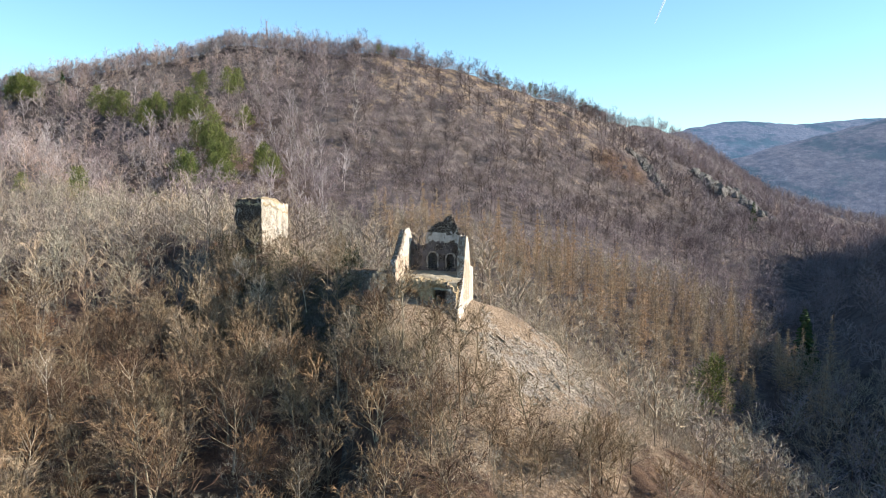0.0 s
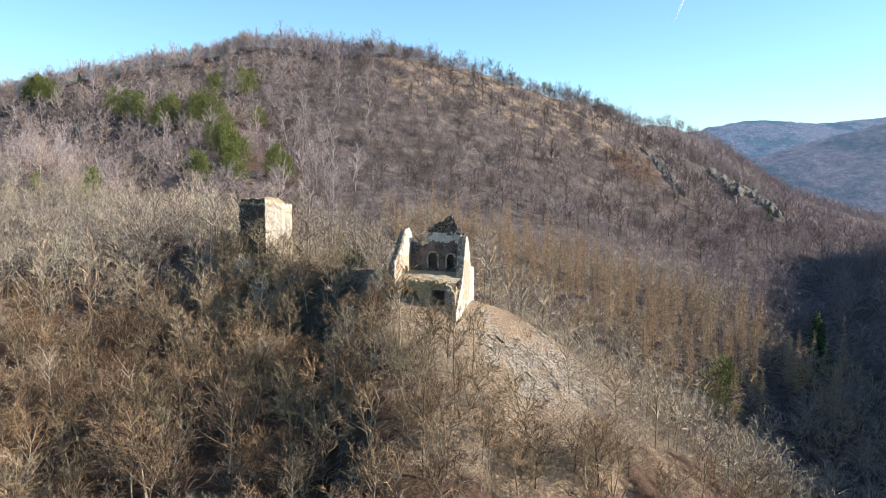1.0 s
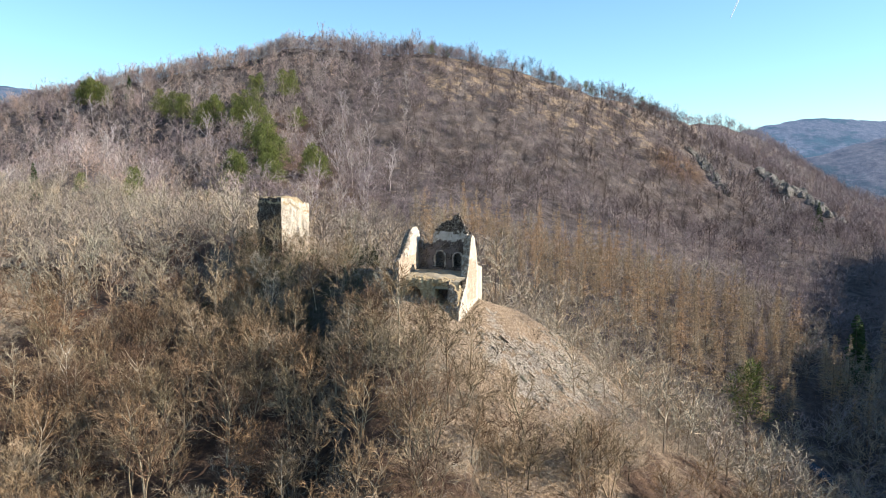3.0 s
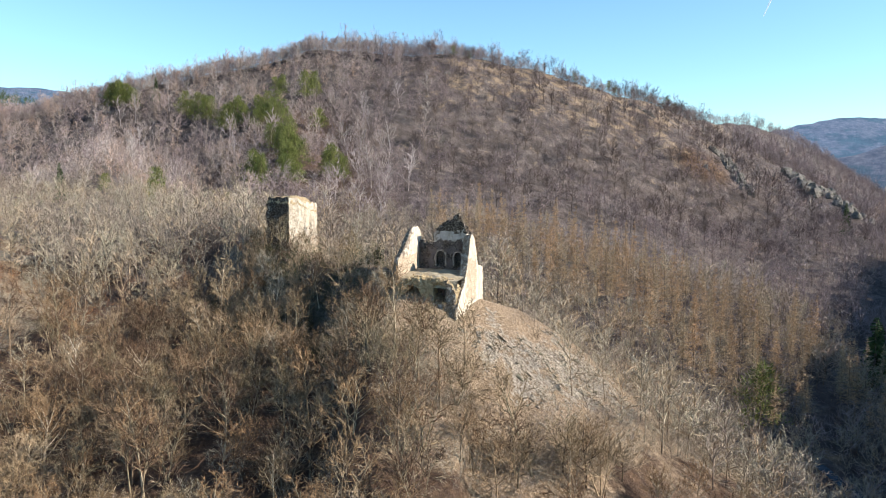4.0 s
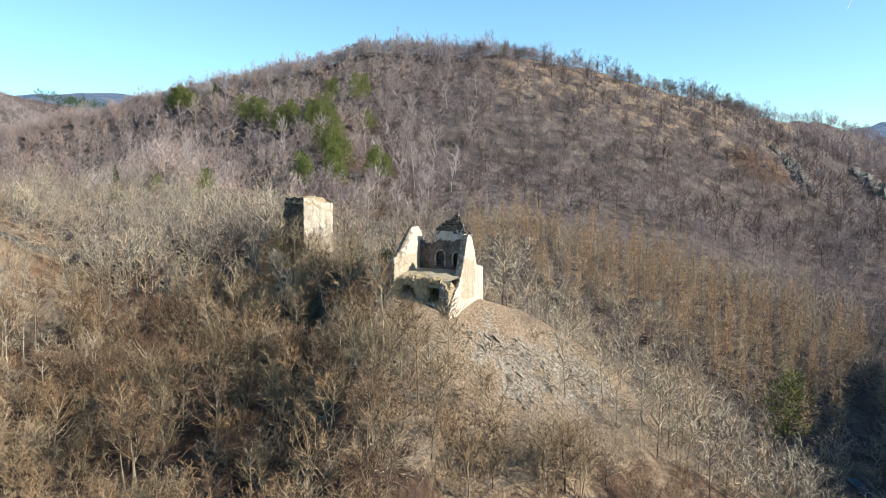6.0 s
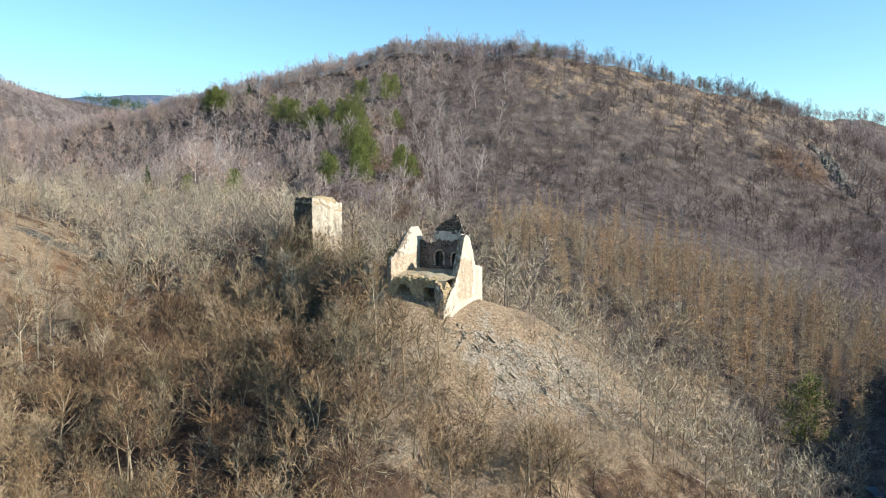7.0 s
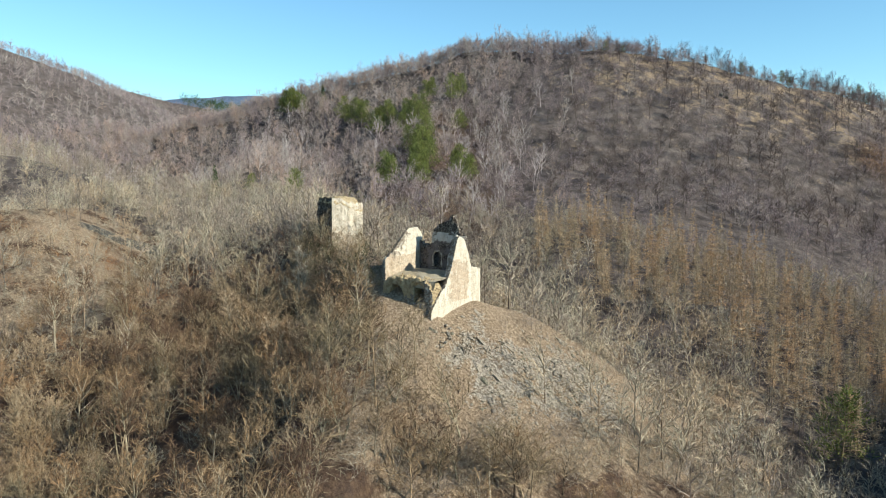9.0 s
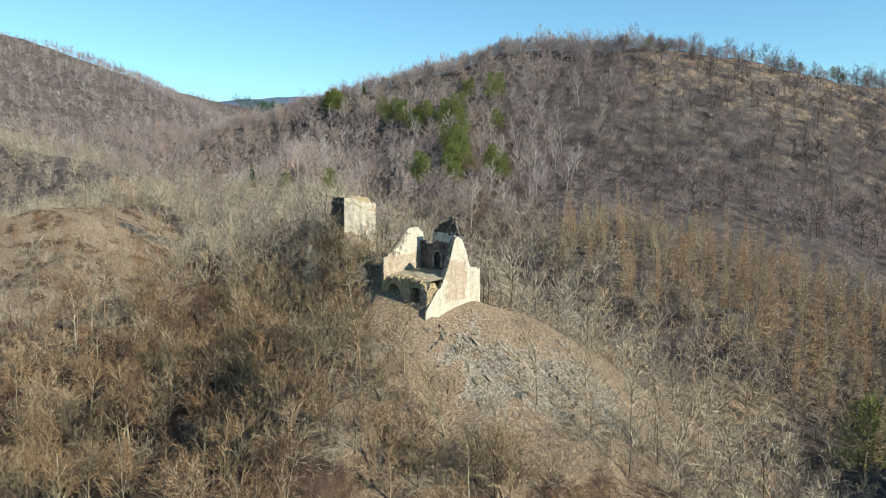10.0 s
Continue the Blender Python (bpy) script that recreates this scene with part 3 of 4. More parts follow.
def build_tower():
    bm = bmesh.new()
    z0, z1, rows = 38.0, 56.2, 70
    ring, pts, side = [], [], []
    for e, (a, b) in enumerate(zip(TOWER, TOWER[1:] + TOWER[:1])):
        n = max(6, int(math.dist(a, b) / 0.25))
        pts += [(a[0] + (b[0] - a[0]) * k / n, a[1] + (b[1] - a[1]) * k / n) for k in range(n)]
        side += [e] * n
    cx, cy = np.mean([p[0] for p in pts]), np.mean([p[1] for p in pts])
    for j in range(rows + 1):
        row = []
        for (x, y), e in zip(pts, side):
            lower = 2.0 * float(smooth(x, -33.2, -30.9)) * (0.6 + 0.5 * noise.noise(Vector((x, y, 1.1))))
            z = z0 + (z1 - lower - z0) * j / rows
            p = Vector((x, y, z))
            worn = 0.04 * float(smooth(z, 54.6, 56.3)) - 0.02 * float(smooth(-z, -50, -46))
            p.x, p.y = cx + (x - cx) * (1 - worn), cy + (y - cy) * (1 - worn)
            rough = 2.0 if e >= 3 else 1.0
            p += 0.17 * rough * noise.noise_vector(p * 0.8) + 0.09 * rough * noise.noise_vector(p * 2.6) + 0.04 * noise.noise_vector(p * 6)
            row.append(bm.verts.new(p))
        ring.append(row)
    n = len(pts)
    for j in range(rows):
        for k in range(n):
            f = bm.faces.new((ring[j][k], ring[j][(k + 1) % n], ring[j + 1][(k + 1) % n], ring[j + 1][k]))
            z = z0 + (z1 - z0) * j / rows
            f.material_index = 1 if side[k] >= 3 else (2 if z < 48.5 + ragged(pts[k][0] + pts[k][1], z, 4, 2.5) else 0)
    move = Matrix.Translation((35, -143, -46))
    bm.transform(move)
    part("body", bm, [LIME, LICHEN, TAN], tower)
    # a mat of dry grass over the broken top
    bm = bmesh.new()
    rings = []
    for q in range(9):
        w = (1.0 - q / 9) * 1.02
        rings.append([bm.verts.new(Vector((cx + (x - cx) * w, cy + (y - cy) * w, 56.05 - 1.6 * lo + 0.55 * (1 - w) + 0.2 * noise.noise(Vector((x * w, y * w, 7)) * 1.5) - (0.9 + 0.6 * noise.noise(Vector((x, y, 2.2)) * 2) if q == 0 else 0) + 0.25 * noise.noise(Vector((x * w, y * w, 9)) * 0.6)))) for (x, y) in pts for lo in [float(smooth(x, -33.2, -30.9)) * max(w, 0) ** 2]])
    for a, b in zip(rings, rings[1:]):
        for k in range(n):
            bm.faces.new((a[k], a[(k + 1) % n], b[(k + 1) % n], b[k]))
    bm.faces.new(rings[-1])
    bm.transform(move)
    part("grass_cap", bm, THATCH, tower, "mat of dry grass on the broken top")


build_tower()


# ---------------------------------------------------------------- rocks
def jagged(bm, at, size, turn, r, cuts=2):
    """Adds one broken block of rock to bm."""
    got = bmesh.ops.create_icosphere(bm, subdivisions=cuts, radius=1.0)["verts"]
    o = Vector((r.uniform(0, 90), r.uniform(0, 90), r.uniform(0, 90)))
    for q in got:
        n = q.co.normalized()
        f = 1 + 0.45 * noise.noise(n * 1.3 + o) + 0.4 * noise.noise(n * 3.1 + o)
        p = n * f
        for ax in (Vector((0.8, 0.3, 0.5)), Vector((-0.5, 0.8, 0.2)), Vector((0.1, -0.6, 0.8)), Vector((-0.4, -0.5, 0.75))):
            a = ax.normalized()
            over = p.dot(a) - 0.66
            if over > 0:
                p -= a * over * 0.85
        q.co = at + turn @ Vector((p.x * size[0], p.y * size[1], p.z * size[2]))


def crag(line, blocks, size, seed, label):
    """A rib of rock that crops out of a slope along a line of (x, y)."""
    r = random.Random(seed)
    x0, y0 = line[0]
    base = Vector((x0, y0, float(height(x0, y0))))
    ob = thing("rock_outcrop", base, label, "rock", "crags")
    n = len(line) - 1
    for b in range(blocks):
        t = r.random() * n
        k = min(int(t), n - 1)
        x = line[k][0] + (line[k + 1][0] - line[k][0]) * (t - k) + r.gauss(0, size * 0.6)
        y = line[k][1] + (line[k + 1][1] - line[k][1]) * (t - k) + r.gauss(0, size * 0.6)
        z = float(height(x, y))
        w = size * r.uniform(0.4, 1.0)
        turn = Euler((r.uniform(-0.3, 0.3), r.uniform(0.1, 0.6), r.uniform(-0.8, 0.8))).to_matrix()
        bm = bmesh.new()
        jagged(bm, Vector((x, y, z)) - base, (w * r.uniform(0.6, 1.0), w * r.uniform(0.5, 0.8), w * r.uniform(0.75, 1.35)), turn, r, 2)
        part("rock", bm, CRAG, ob)
    return ob


crag([(120, 474), (124, 456), (127, 444), (130, 432)], 60, 3.6, 1, "grey crag cropping out of the wooded slope")
crag([(106, 446), (108, 436)], 6, 2.0, 5, "small rusty crag above the wooded slope")
crag([(170, 510), (178, 494), (184, 484), (190, 474), (198, 452)], 76, 4.8, 2, "dark grey rock rib on the hillside")
crag([(67, 485), (76, 481), (85, 476)], 14, 1.9, 3, "dark rock ledge near the crest")
crag([(34, 481), (44, 482), (54, 483)], 10, 1.4, 4, "low rock step below the crest")
crag([(24, 447), (29, 444)], 5, 1.6, 7, "pale rock step on the open slope")
crag([(-46, 432), (-36, 434), (-26, 436)], 6, 1.3, 8, "low grey rocks under the wooded crest")
crag([(208, 462), (214, 452)], 8, 2.4, 6, "small grey crag on the lower slope")


def slope_rocks():
    r = random.Random(7)
    count = 0
    while count < 60:
        x, y = r.uniform(3, 28), r.uniform(98, 132)
        if r.random() > float(scree_share(x, y)) * 1.2:
            continue
        count += 1
        w = r.uniform(0.25, 0.7)
        z = float(height(x, y))
        bm = bmesh.new()
        jagged(bm, Vector((0, 0, 0)), (w * r.uniform(1.2, 2.6), w * r.uniform(0.4, 0.8), w * r.uniform(0.4, 0.7)), Euler((r.uniform(-0.3, 0.3), r.uniform(0.5, 0.85), r.uniform(-0.7, 0.2))).to_matrix(), r, 2)
        me = bpy.data.meshes.new("rock")
        bm.to_mesh(me)
        bm.free()
        me.materials.append(ROCK)
        ob = new("rock", me)
        ob.location = (x, y, z - 0.1 * w)
        tagged(ob, "pale weathered rock lying on the dry scree slope", "rock", "rocks on the scree")
    # small stones
    rr = np.random.default_rng(8)
    x, y = rr.uniform(2, 32, 9000), rr.uniform(97, 135, 9000)
    ok = rr.random(9000) < scree_share(x, y) * 0.9 * smooth(ripple(x, y, 5, 77, 3), -0.3, 0.3)
    x, y = x[ok], y[ok]
    z = height(x, y)
    cube = np.array([(a, b, c) for a in (-1, 1) for b in (-1, 1) for c in (-1, 1)], np.float32)
    quads = np.array([(0, 1, 3, 2), (4, 6, 7, 5), (0, 4, 5, 1), (2, 3, 7, 6), (0, 2, 6, 4), (1, 5, 7, 3)])
    w = rr.uniform(0.08, 0.3, len(x))
    v = cube[None] * rr.uniform(0.5, 1.0, (len(x), 8, 3)) * w[:, None, None] * rr.uniform(0.6, 1.4, (len(x), 1, 3)) * np.array((1.2, 1.0, 0.55))
    a = rr.uniform(0, 6.28, len(x))
    ca, sa = np.cos(a)[:, None], np.sin(a)[:, None]
    v = np.stack([v[..., 0] * ca - v[..., 1] * sa, v[..., 0] * sa + v[..., 1] * ca, v[..., 2] + 0.3 * v[..., 0]], -1)
    v += np.stack([x, y, z], -1)[:, None, :]
    f = (quads[None] + (np.arange(len(x)) * 8)[:, None, None]).reshape(-1, 4)
    tagged(new("scree_stones", sheet_mesh("scree_stones", v.reshape(-1, 3), f, ROCK)), "loose pale stones strewn over the dry slope", "stones", kind="stuff")


slope_rocks()


# ---------------------------------------------------------------- trees
class Shape:
    """Gathers corners and triangles, each with a material."""

    def __init__(self):
        self.v, self.f, self.m = [], [], []

    def tube(self, path, radii, sides, m=0):
        base = len(self.v)
        for k, (p, r) in enumerate(zip(path, radii)):
            way = (path[min(k + 1, len(path) - 1)] - path[max(k - 1, 0)]).normalized()
            a = way.orthogonal().normalized()
            b = way.cross(a)
            for s in range(sides):
                q = 2 * math.pi * s / sides
                self.v.append(p + r * (math.cos(q) * a + math.sin(q) * b))
        for k in range(len(path) - 1):
            for s in range(sides):
                a, b = base + k * sides + s, base + k * sides + (s + 1) % sides
                self.f += [(a, b, b + sides), (a, b + sides, a + sides)]
                self.m += [m, m]

    def blade(self, p, q, w, m=1, r=None):
        side = (q - p).cross((r or random).choice(AXES)).normalized() * w / 2
        base = len(self.v)
        self.v += [p - side, p + side, q]
        self.f.append((base, base + 1, base + 2))
        self.m.append(m)

    def strap(self, p, q, w0, w1, m=1, r=None):
        side = (q - p).cross((r or random).choice(AXES)).normalized()
        base = len(self.v)
        self.v += [p - side * w0 / 2, p + side * w0 / 2, q + side * w1 / 2, q - side * w1 / 2]
        self.f += [(base, base + 1, base + 2), (base, base + 2, base + 3)]
        self.m += [m, m]

    def arrays(self):
        return np.array([tuple(p) for p in self.v], np.float32), np.array(self.f, np.int32), np.array(self.m, np.int32)


AXES = [Vector((math.cos(a), math.sin(a), h)).normalized() for a in np.linspace(0, 6, 9) for h in (-0.5, 0.3, 1.0)]


def lean_dir(r, way, angle):
    """A direction off 'way' by about that many degrees."""
    side = way.orthogonal().normalized()
    side.rotate(Matrix.Rotation(r.uniform(0, 6.283), 3, way))
    a = radians(angle * r.uniform(0.6, 1.3))
    return (way * math.cos(a) + side * math.sin(a)).normalized()


def bough(s, r, start, way, long, w, fine, plan):
    """A rising shoot with finer shoots off it; plan holds the number of shoots, their angle and their share of the length, order by order."""
    mid = start + way * long * 0.5
    end = mid + (way + Vector((r.uniform(-0.15, 0.15), r.uniform(-0.15, 0.15), 0.22))).normalized() * long * 0.5
    if not plan:
        s.blade(start, end, w, 1, r)
        return
    if len(plan) > 1 and fine < 0.061:
        s.strap(start, mid, w, w * 0.75, 1, r)
        s.blade(mid, end, w * 0.75, 1, r)
    else:
        mid = start.lerp(end, 0.5)
        s.blade(start, end, w * 1.2, 1, r)
    n, angle, share = plan[0]
    for k in range(n):
        u = 0.15 + 0.8 * (k + r.random()) / n
        at = start.lerp(mid, u * 2) if u < 0.5 else mid.lerp(end, u * 2 - 1)
        bough(s, r, at, lean_dir(r, (way + Vector((0, 0, 0.12))).normalized(), angle), long * share * (1.2 - 0.5 * u) * r.uniform(0.7, 1.25), max(w * 0.55, fine), fine, plan[1:])


def bare_tree(seed, tall, wide, limbs, plan, fork=0.35, thick=0.17, fine=0.035, sides=5, stems=1, flare=1.0):
    """A leafless tree whose limbs rise from one or more stems and fan out into twigs."""
    r, s = random.Random(seed), Shape()
    turn = r.uniform(0, 6.283)
    for n in range(stems):
        lean = 0.05 if stems == 1 else 0.32
        az = turn + n * 6.283 / stems + r.uniform(-0.4, 0.4)
        high = tall * r.uniform(0.85, 1.0)
        path, way, steps = [Vector((0, 0, -0.6))], Vector((math.cos(az) * lean, math.sin(az) * lean, 1)).normalized(), 6
        for _ in range(steps):
            way = (way + Vector((r.uniform(-0.1, 0.1), r.uniform(-0.1, 0.1), 0.05))).normalized()
            path.append(path[-1] + way * (high * 0.9 + 0.6) / steps)
        girth = thick * (1 if stems == 1 else 0.7)
        s.tube(path, [girth * (1.25 if k == 0 else 1) * (1 - 0.85 * k / steps) for k in range(steps + 1)], sides)
        for i in range(limbs):
            t = fork + (0.97 - fork) * ((i + r.random()) / limbs)
            k = min(int(t * steps), steps - 1)
            start = path[k].lerp(path[k + 1], t * steps - k)
            az = i * 2.4 + r.uniform(-0.6, 0.6)
            open_up = radians((78 - 50 * t) * r.uniform(0.7, 1.2) * flare)
            way = Vector((math.cos(az) * math.sin(open_up), math.sin(az) * math.sin(open_up), math.cos(open_up)))
            long = wide * (1.3 - 0.75 * t) * r.uniform(0.75, 1.2)
            rad = max(girth * (0.6 - 0.35 * t), fine)
            limb = [start]
            for _ in range(3):
                way = (way + Vector((r.uniform(-0.16, 0.16), r.uniform(-0.16, 0.16), r.uniform(0.0, 0.28)))).normalized()
                limb.append(limb[-1] + way * long / 3)
            s.tube(limb, [rad, rad * 0.75, rad * 0.5, rad * 0.2], 3)
            count, angle, share = plan[0]
            for b in range(count):
                u = 0.2 + 0.8 * (b + r.random()) / count
                q = min(int(u * 3), 2)
                at = limb[q].lerp(limb[q + 1], u * 3 - q)
                bough(s, r, at, lean_dir(r, (limb[q + 1] - limb[q]).normalized(), angle), long * share * r.uniform(0.7, 1.25), max(rad * 0.7, fine * 1.6), fine, plan[1:])
    return s.arrays()


def far_tree(seed, tall, wide, plan, fine, limbs=8, fork=0.28, trunk=0.11):
    """A bare tree for a distance: a trunk, rising limbs and a rounded crown of fine twigs."""
    r, s = random.Random(seed), Shape()
    top = Vector((r.uniform(-0.4, 0.4), r.uniform(-0.4, 0.4), tall * 0.8))
    s.tube([Vector((0, 0, -0.6)), top], [trunk, trunk * 0.4], 3)
    for k in range(limbs):
        t = fork + (0.95 - fork) * (k + r.random()) / limbs
        az, open_up = k * 2.4 + r.uniform(-0.5, 0.5), radians((88 - 66 * t) * r.uniform(0.8, 1.2))
        way = Vector((math.cos(az) * math.sin(open_up), math.sin(az) * math.sin(open_up), math.cos(open_up)))
        bough(s, r, Vector((top.x * t, top.y * t, top.z * t)), way, wide * (1.15 - 0.4 * t) * r.uniform(0.75, 1.15), max(fine * 1.4, trunk * 0.9), fine, plan)
    return s.arrays()


def larch_tree(seed, tall, whorls, each):
    r, s = random.Random(seed), Shape()
    s.tube([Vector((0, 0, -0.6)), Vector((r.uniform(-.2, .2), r.uniform(-.2, .2), tall * 0.5)), Vector((r.uniform(-.2, .2), 0, tall))], [0.11, 0.07, 0.02], 3)
    for w in range(whorls):
        for _ in range(each):
            t = 0.34 + 0.64 * (w + r.uniform(-1.5, 1.5)) / whorls
            reach = ((1 - t) * tall * 0.21 + 0.35) * r.uniform(0.6, 1.15)
            az = r.uniform(0, 6.283)
            way = Vector((math.cos(az), math.sin(az), r.uniform(-0.2, 0.3)))
            p = Vector((0, 0, tall * (t + r.uniform(-0.02, 0.02))))
            e = p + way * reach * r.uniform(0.6, 1.15)
            s.blade(p, e, 0.06, 1, r)
            for _ in range(3):
                a = p.lerp(e, r.uniform(0.2, 0.95))
                s.blade(a, a + Vector((r.uniform(-.6, .6), r.uniform(-.6, .6), r.uniform(-0.5, 0.25))) * reach * 0.55, 0.08, 1, r)
    return s.arrays()


def pine_tree(seed, tall, clumps, each):
    """A pine with a broad, loose crown of needle clumps."""
    r, s = random.Random(seed), Shape()
    s.tube([Vector((0, 0, -0.6)), Vector((0.2, 0, tall * 0.55)), Vector((r.uniform(-.4, .4), 0, tall * 0.95))], [0.2, 0.13, 0.03], 5)
    for c in range(clumps):
        t = 0.2 + 0.78 * (c + r.random()) / clumps
        reach = tall * 0.33 * math.sin(min(1.0, 1.12 * (1.06 - t)) * 1.57) * r.uniform(0.3, 1.15)
        az = c * 2.4 + r.random()
        o = Vector((math.cos(az) * reach, math.sin(az) * reach, tall * t))
        s.blade(Vector((0, 0, tall * (t - 0.05))), o, 0.12, 0, r)
        size = tall * 0.085 * r.uniform(0.6, 1.3)
        for _ in range(each):
            d = Vector((r.gauss(0, 1), r.gauss(0, 1), r.gauss(0, 0.5)))
            p = o + d * size * 0.6
            s.blade(p, p + (d.normalized() + Vector((0, 0, 0.6))) * size * 0.5, size * 0.15, 1, r)
    return s.arrays()


def ivy_shape(seed):
    r, s = random.Random(seed), Shape()
    s.tube([Vector((0, 0, -0.3)), Vector((0.1, 0, 1.2)), Vector((0.2, 0.1, 2.6))], [0.3, 0.2, 0.08], 6)
    for _ in range(1300):
        a, u = r.uniform(0, 6.283), r.gauss(0, 0.5)
        w = math.sqrt(r.random())
        o = Vector((math.cos(a) * 2.3 * w + 0.2, math.sin(a) * 1.3 * w, 1.4 * (1 - 0.6 * w * w) + 0.7 * u))
        s.blade(o, o + Vector((r.uniform(-.3, .3), r.uniform(-.3, .3), r.uniform(-0.3, 0.2))), 0.16, 1, r)
    return s.arrays()


def spruce_tree(seed, tall, whorls, each):
    r, s = random.Random(seed), Shape()
    s.tube([Vector((0, 0, -0.6)), Vector((0, 0, tall * 0.5)), Vector((0, 0, tall))], [0.24, 0.14, 0.02], 5)
    for w in range(whorls):
        t = 0.08 + 0.9 * w / whorls
        reach = (1 - t) * tall * 0.24 + 0.25
        for k in range(each):
            az = r.uniform(0, 6.283)
            way = Vector((math.cos(az), math.sin(az), r.uniform(-0.45, -0.05)))
            p = Vector((0, 0, tall * t))
            e = p + way * reach * r.uniform(0.7, 1.15)
            s.strap(p, e, 0.1, 0.5, 1, r)
            for _ in range(3):
                a = p.lerp(e, r.uniform(0.3, 1))
                s.blade(a, a + Vector((r.uniform(-.5, .5), r.uniform(-.5, .5), -0.45)) * (0.5 + reach * 0.35), 0.4, 1, r)
    return s.arrays()


def stand(name, kinds, spots, mats, label, category="trees", lean=0.06):
    """Many trees as one object: spots hold x, y, scale, tint."""
    r = np.random.default_rng(len(spots))
    pv, pf, pm, pt, base = [], [], [], [], 0
    spots = np.asarray(spots, float)
    zs = height(spots[:, 0], spots[:, 1]) - 0.15
    for (x, y, sc, tint), z in zip(spots, zs):
        v, f, m = kinds[r.integers(len(kinds))]
        a = r.uniform(0, 6.283)
        ca, sa = math.cos(a) * sc, math.sin(a) * sc
        lx, ly = r.normal(0, lean, 2)
        w = np.empty_like(v)
        w[:, 2] = v[:, 2] * sc * r.uniform(0.85, 1.15)
        w[:, 0] = v[:, 0] * ca - v[:, 1] * sa + w[:, 2] * lx + x
        w[:, 1] = v[:, 0] * sa + v[:, 1] * ca + w[:, 2] * ly + y
        w[:, 2] += z
        pv.append(w)
        pf.append(f + base)
        pm.append(m)
        pt.append(np.full(len(f), tint, np.float32))
        base += len(v)
    me = sheet_mesh(name, np.concatenate(pv), np.concatenate(pf), None)
    for m in mats:
        me.materials.append(m)
    me.polygons.foreach_set("material_index", np.concatenate(pm).astype(np.int32))
    me.attributes.new("tint", "FLOAT", "FACE").data.foreach_set("value", np.concatenate(pt))
    return tagged(new(name, me), label, category, kind="stuff")


def scatter(x0, x1, y0, y1, gap, seed, keep):
    r = np.random.default_rng(seed)
    gx, gy = np.meshgrid(np.arange(x0, x1, gap), np.arange(y0, y1, gap))
    x = (gx + r.uniform(-0.5, 0.5, gx.shape) * gap * 0.95).ravel()
    y = (gy + r.uniform(-0.5, 0.5, gy.shape) * gap * 0.95).ravel()
    ok = r.random(x.shape) < keep(x, y)
    return x[ok], y[ok], r


def clear(x, y):
    """0 where the ruin, the tower and the open tops of ridge and scree stand, 1 in the woods."""
    a = smooth(np.hypot(x + 1, y - 114), 11.5, 12.5)
    b = smooth(np.hypot(x + 35, y - 144), 6, 7)
    d, _, _ = along(x, y, [(0, 113, 0), (-36, 143, 0)])
    c = smooth(d, 3, 5)
    e = 1 - 0.97 * open_share(x, y)
    return a * b * c * e


FAR_KINDS = [far_tree(40 + k, r0, w0, [(4, 50, 0.6), (4, 48, 0.62)], 0.1, 8) for k, (r0, w0) in enumerate(((9, 4.2), (10, 4.0), (10.5, 4.4), (8.5, 4.4), (9.5, 3.8), (11, 4.2)))]
SOFT_KINDS = [far_tree(150 + k, r0, w0, [(4, 46, 0.6), (3, 42, 0.65)], 0.1, 9, f0) for k, (r0, w0, f0) in enumerate(((9, 4.0, 0.3), (10.5, 3.6, 0.4), (11, 3.8, 0.42), (8.5, 4.0, 0.22), (12, 3.4, 0.45)))]
BRUSH_KINDS = [far_tree(50 + k, 8, 5.6, [(4, 46, 0.6), (4, 42, 0.6)], 0.09, 8, 0.04, 0.08) for k in range(4)]
CREST_KINDS = [far_tree(170 + k, r0, 4.2, [(5, 50, 0.6), (4, 48, 0.62)], 0.22, 9, 0.08) for k, r0 in enumerate((9, 10, 11, 8.5))]
OAK_KINDS = [far_tree(160 + k, 9.5, 4.8, [(5, 50, 0.6), (4, 48, 0.6)], 0.12, 9, 0.3, 0.15) for k in range(4)]
MID_KINDS = [bare_tree(60 + k, 12, 4.4, 8, [(4, 34, 0.55), (4, 30, 0.6)], 0.3, 0.14, 0.07, 3) for k in range(5)]
TWIGGY = [(6, 44, 0.54), (5, 42, 0.6), (1, 38, 0.7)]
NEAR_KINDS = ([bare_tree(80 + k, (9.5, 11, 8.5, 12)[k], (4.8, 4.4, 5.0, 4.0)[k], 11, TWIGGY, (0.3, 0.38, 0.22, 0.45)[k], 0.17, 0.06, 5) for k in range(4)]
              + [bare_tree(84 + k, (8, 9, 7.5)[k], (3.8, 3.4, 4.0)[k], 6, TWIGGY, 0.2, 0.16, 0.056, 4, 3) for k in range(3)]
              + [bare_tree(87 + k, 14, 3.6, 10, TWIGGY, 0.5, 0.18, 0.06, 5) for k in range(1)])
VASE = bare_tree(96, 11.5, 4.6, 7, TWIGGY, 0.34, 0.17, 0.05, 5, 3, 0.75)
SNAG = bare_tree(97, 5.0, 2.2, 6, [(4, 40, 0.5), (3, 34, 0.5)], 0.2, 0.14, 0.04, 4, 2)
LARCH_KINDS = [larch_tree(90 + k, 15, 24, 8) for k in range(3)]
DOT_KINDS = [far_tree(140 + k, 10, 4.4, [(4, 50, 0.7)], 0.25, 7) for k in range(4)]
PINE_KINDS = [pine_tree(100 + k, 12.5, 50, 42) for k in range(4)]
SPRUCE_KINDS = [spruce_tree(110 + k, 20, 26, 9) for k in range(2)]


